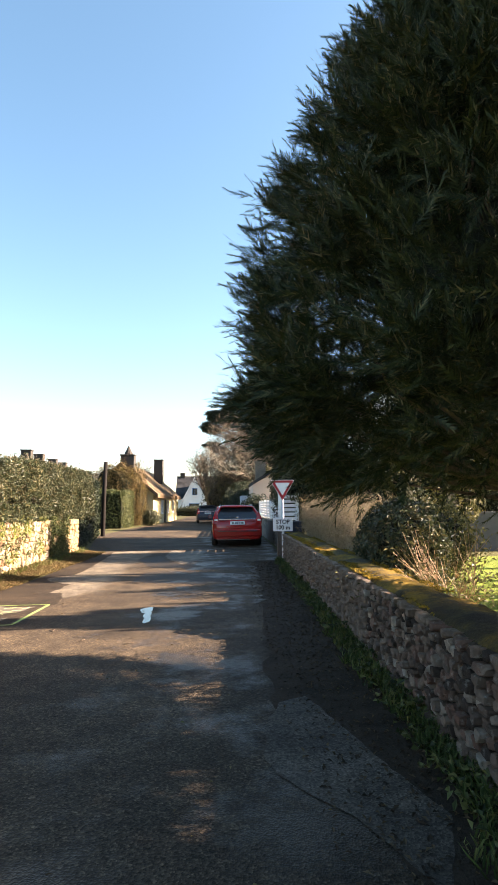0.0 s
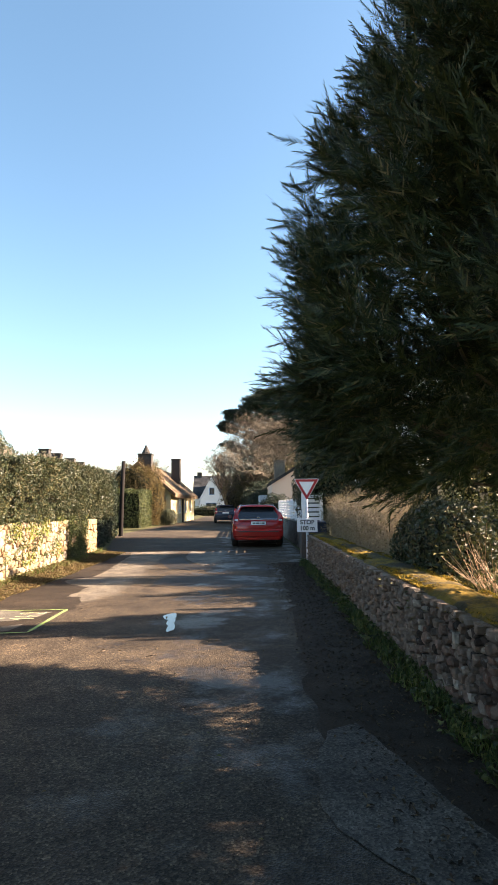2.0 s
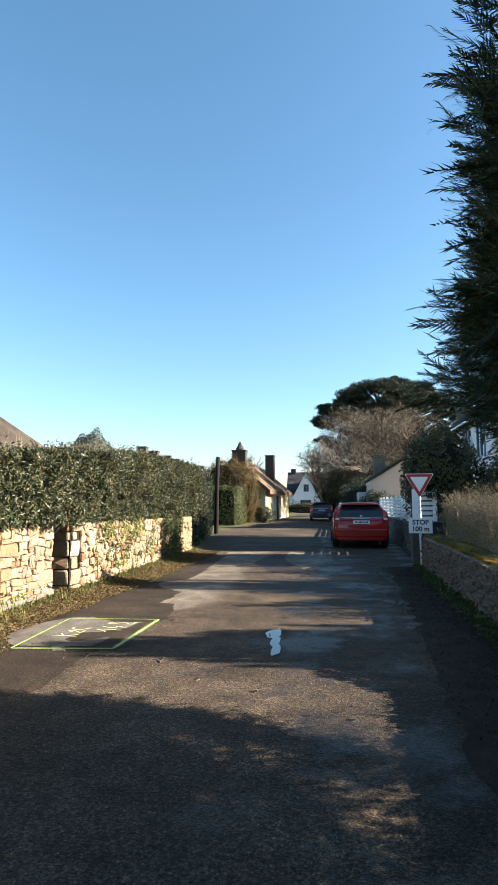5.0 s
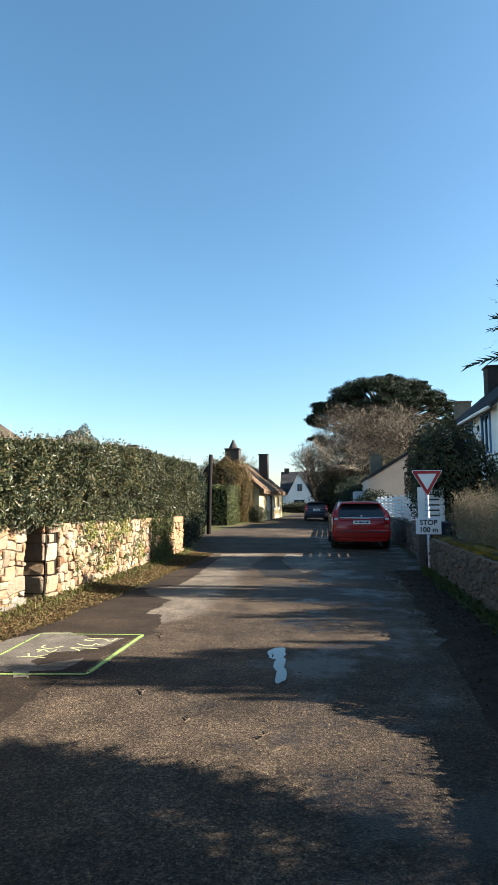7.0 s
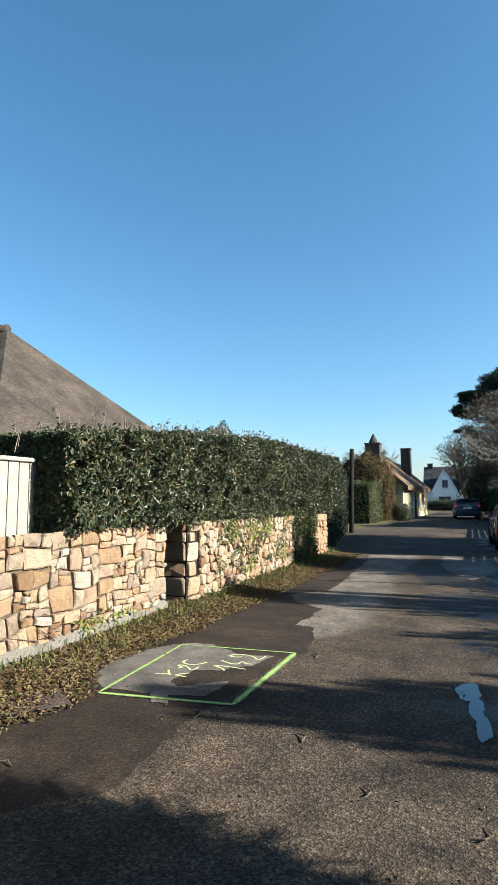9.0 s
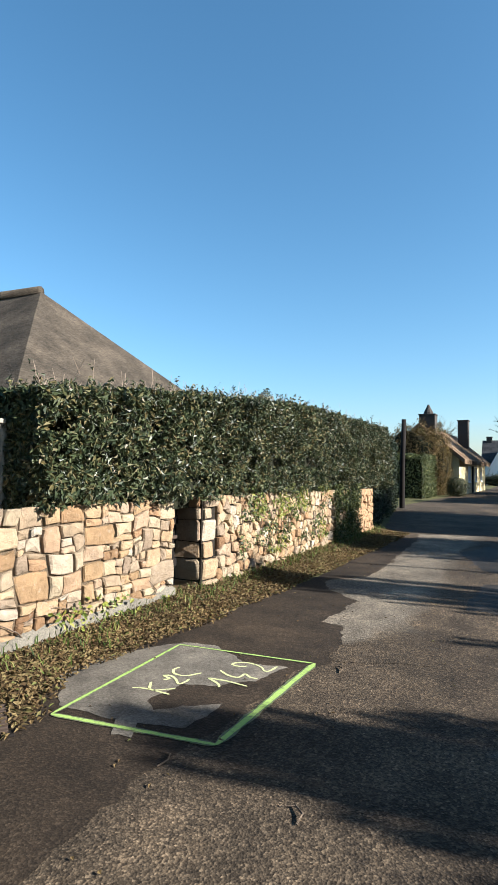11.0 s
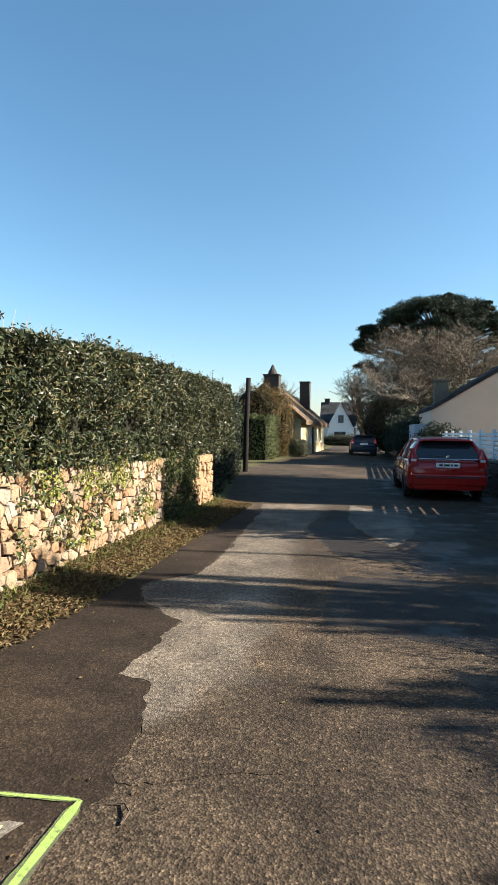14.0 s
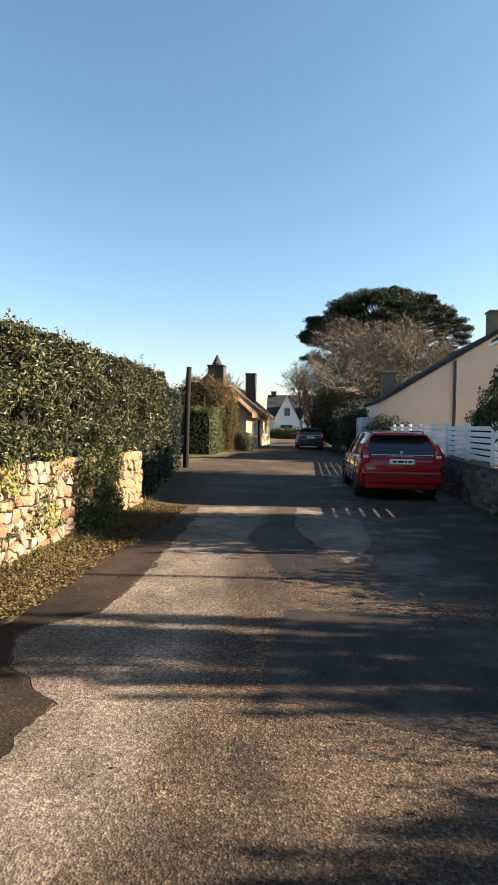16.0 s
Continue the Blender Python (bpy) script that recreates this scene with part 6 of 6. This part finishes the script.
shrub("lane_bush", "olive bush under the bare tree", "shrub", (5.2, 50.0, 2.5), (2.8, 2.3, 2.9), 7000, 0.18, OLIVE_LEAF, 408)
shrub("far_hedge", "low dark hedge at the end of the lane", "hedge", (-2.5, 80.0, 0.6), (4.5, 1.0, 0.9), 5000, 0.18, HEDGE_LEAF, 409)


def bare_tree(name, label, at, height, spread, seed, levels=6, mat=TWIG_TAN, start=0.22, fuzz=0, crown=(1, 1, 1)):
    """A leafless tree that forks down to fine twigs."""
    rr = random.Random(seed)
    ob = thing(name, label, "tree", at=at)
    ch = {0: [], 1: []}
    crown = np.array(crown)

    def grow(p, d, ln, r, lev):
        q = p + d * ln
        mid = p + d * ln * 0.5 + Vector((rr.uniform(-1, 1), rr.uniform(-1, 1), rr.uniform(-0.5, 0.5))) * ln * 0.08
        ch[0 if lev < 3 else 1].append(tube([p, mid, q], [r, r * 0.85, r * 0.7], 6 if lev < 3 else 3))
        if lev >= levels:
            return
        for k in range(rr.choice((2, 3, 3)) if lev else 5):
            nd = (d + Vector((rr.gauss(0, 1) * spread, rr.gauss(0, 1) * spread, rr.gauss(0.12, 0.5) * spread)) * 0.75).normalized()
            grow(q if k else mid.lerp(q, 0.6), nd, ln * rr.uniform(0.62, 0.86), max(r * 0.62, 0.0065), lev + 1)
    grow(Vector((0, 0, -0.1)), Vector((0, 0, 1)), height * 0.26, start, 0)
    piece("trunk", *join(ch[0]), BARK, ob)
    tagged(piece("twig_growth", *join(ch[1]), mat, ob), kind="stuff")
    if fuzz:
        rng = np.random.default_rng(seed)
        d = unit(rng.normal(0, 1, (fuzz, 3)))
        k = np.array([1 + 0.35 * noise.noise(Vector(q) * 2.1 + Vector((seed, 0, 0))) for q in d])
        c = d * (crown * (k * (0.25 + 0.75 * rng.random(fuzz) ** 0.5))[:, None]) + np.array([0, 0, height - crown[2]])
        v, f = leaf_arrays(c, rng.normal(0, 1, (fuzz, 3)), 0.5, 0.0065, rng, fold=0.0)
        tagged(piece("fine_growth", v, f, mat, ob), kind="stuff")
    return ob


bare_tree("bare_tree", "leafless brown tree with a dense twiggy crown", (2.9, 50.5, 0), 9.3, 0.62, 501, 8, fuzz=15000, crown=(3.9, 2.8, 4.2))
bare_tree("bare_tree", "leafless brown tree with a dense twiggy crown", (6.4, 52.5, 0), 10.0, 0.62, 502, 8, fuzz=15000, crown=(4.1, 3.0, 4.2))
shrub("ivy_clump", "olive ivy climbing through a bare tree", "ivy", (1.9, 50.2, 3.6), (1.5, 1.2, 2.9), 2200, 0.17, OLIVE_LEAF, 411, core=False, depth=0.8)
shrub("ivy_clump", "olive ivy climbing through a bare tree", "ivy", (5.6, 50.8, 3.8), (2.3, 1.3, 3.2), 2800, 0.17, OLIVE_LEAF, 412, core=False, depth=0.8)
bare_tree("bare_tree", "leafless thin tree beside the lane", (-0.3, 56.0, 0), 7.8, 0.6, 503, 6, fuzz=2500, crown=(2.0, 2.0, 2.8))
bare_tree("bare_tree", "leafless pale tree behind the cottages", (-9.5, 66.0, 0), 7.5, 0.55, 504, 6, TWIG_TAN, 0.14)
bare_tree("bare_tree", "leafless pale tree behind the cottages", (-13.0, 64.0, 0), 6.5, 0.55, 505, 6, TWIG_TAN, 0.14)


def umbrella_pine(at, seed):
    """A broad pine with layered pads of needles."""
    rng = np.random.default_rng(seed)
    ob = thing("pine_tree", "large dark umbrella pine with layered flat crown", "tree", at=at)
    piece("trunk", *tube([(0, 0, -0.1), (0.3, 0.1, 3.5), (-0.2, 0, 7.0), (0.2, 0.2, 10.0)], [0.45, 0.38, 0.3, 0.16], 10), BARK, ob, "", True)
    ch, cs, ns = [], [], []
    for i in range(300):
        a = rng.uniform(0, 6.28)
        u = math.sqrt(rng.random())
        u = u if i < 215 else 0.72 + 0.3 * u
        x, y = math.cos(a) * u * 7.2, math.sin(a) * u * 5.0
        z = 14.2 - 3.4 * u ** 2.2 + rng.uniform(-1.5, 0.25) if i < 215 else rng.uniform(6.5, 11.0)
        r = np.array([1.0, 1.0, 0.42]) * rng.uniform(0.4, 1.0)
        m = 420
        d = unit(rng.normal(0, 1, (m, 3)) * np.array([1, 1, 0.8]))
        cs.append(d * r * (0.3 + 0.75 * rng.random((m, 1))) + np.array([x, y, z]))
        ns.append(d + np.array([0, 0, 0.3]))
        ch.append(tube([(0, 0, 6.0 + 3.0 * (1 - u)), (x * 0.55, y * 0.55, z - 1.2), (x, y, z - 0.1)], [0.13, 0.08, 0.03], 5))
    tagged(piece("branchwork", *join(ch), BARK, ob), kind="stuff")
    foliage("crown", np.concatenate(cs), np.concatenate(ns), 0.3, 0.055, PINE_LEAF, ob, rng, spread=2.2)
    return ob


umbrella_pine((6.3, 62.0, 0.0), 601)
bd = np.random.default_rng(700)
n = 9000
bx_ = bd.uniform(-90, 90, n)
bz = np.abs(bd.normal(0, 1, n)) * (1.4 + 0.9 * np.array([noise.noise(Vector((a * 0.11, 0, 0))) for a in bx_]))
tagged(foliage("far_woods", np.stack([bx_, 128 + bd.uniform(0, 10, n), bz], 1), np.tile([0, -1.0, 0.4], (n, 1)), 0.9, 0.55, OLIVE_LEAF, None, bd), "distant line of trees", "woods", kind="stuff")

# ---- wall stones ----
a_cells = block_cells(6.8, 10.61, 1.27, 0.2, 0.15, 3)
rubble(wall_west_1, "stone", a_cells, place_1, 0.03, 0.011, GOLD_STONE, 4, True)
quoins = [[(11.225, z0), (11.5 + dx, z0), (11.5 + dx, z1), (11.225, z1)] for z0, z1, dx in
          ((0.0, 0.14, 0.1), (0.14, 0.4, 0.02), (0.4, 0.6, -0.03), (0.6, 0.86, 0.0), (0.86, 1.0, -0.05), (1.0, 1.15, 0.04))]
rubble(wall_west_2, "quoin", quoins, place_2, 0.045, 0.012, GOLD_STONE, 11, True)
b_cells = stone_cells(11.53, 15.0, 1.15, 0.145, 0.13, 5) + stone_cells(15.0, 19.09, 1.15, 0.2, 0.16, 5)
rubble(wall_west_2, "stone", [q for q in b_cells if q[0][0] < 17.2], place_2, 0.045, 0.013, GOLD_STONE, 6, True)
rubble(wall_west_2, "far_stones", [q for q in b_cells if q[0][0] >= 17.2], place_2, 0.045, 0.012, GOLD_STONE, 7, False)
c_cells = stone_cells(2.2, 15.88, 0.7, 0.095, 0.07, 8)
place_e = lambda u, v, d: (right_face(u) - d, u, v)
near = [q for q in c_cells if 3.2 < q[0][0] < 6.4]
rubble(wall_east_1, "stone", near[:300], place_e, 0.055, 0.012, GREY_STONE, 9, True, True)
rubble(wall_east_1, "far_stones", near[300:] + [q for q in c_cells if not 3.2 < q[0][0] < 6.4], place_e, 0.055, 0.012, GREY_STONE, 10, False, True)
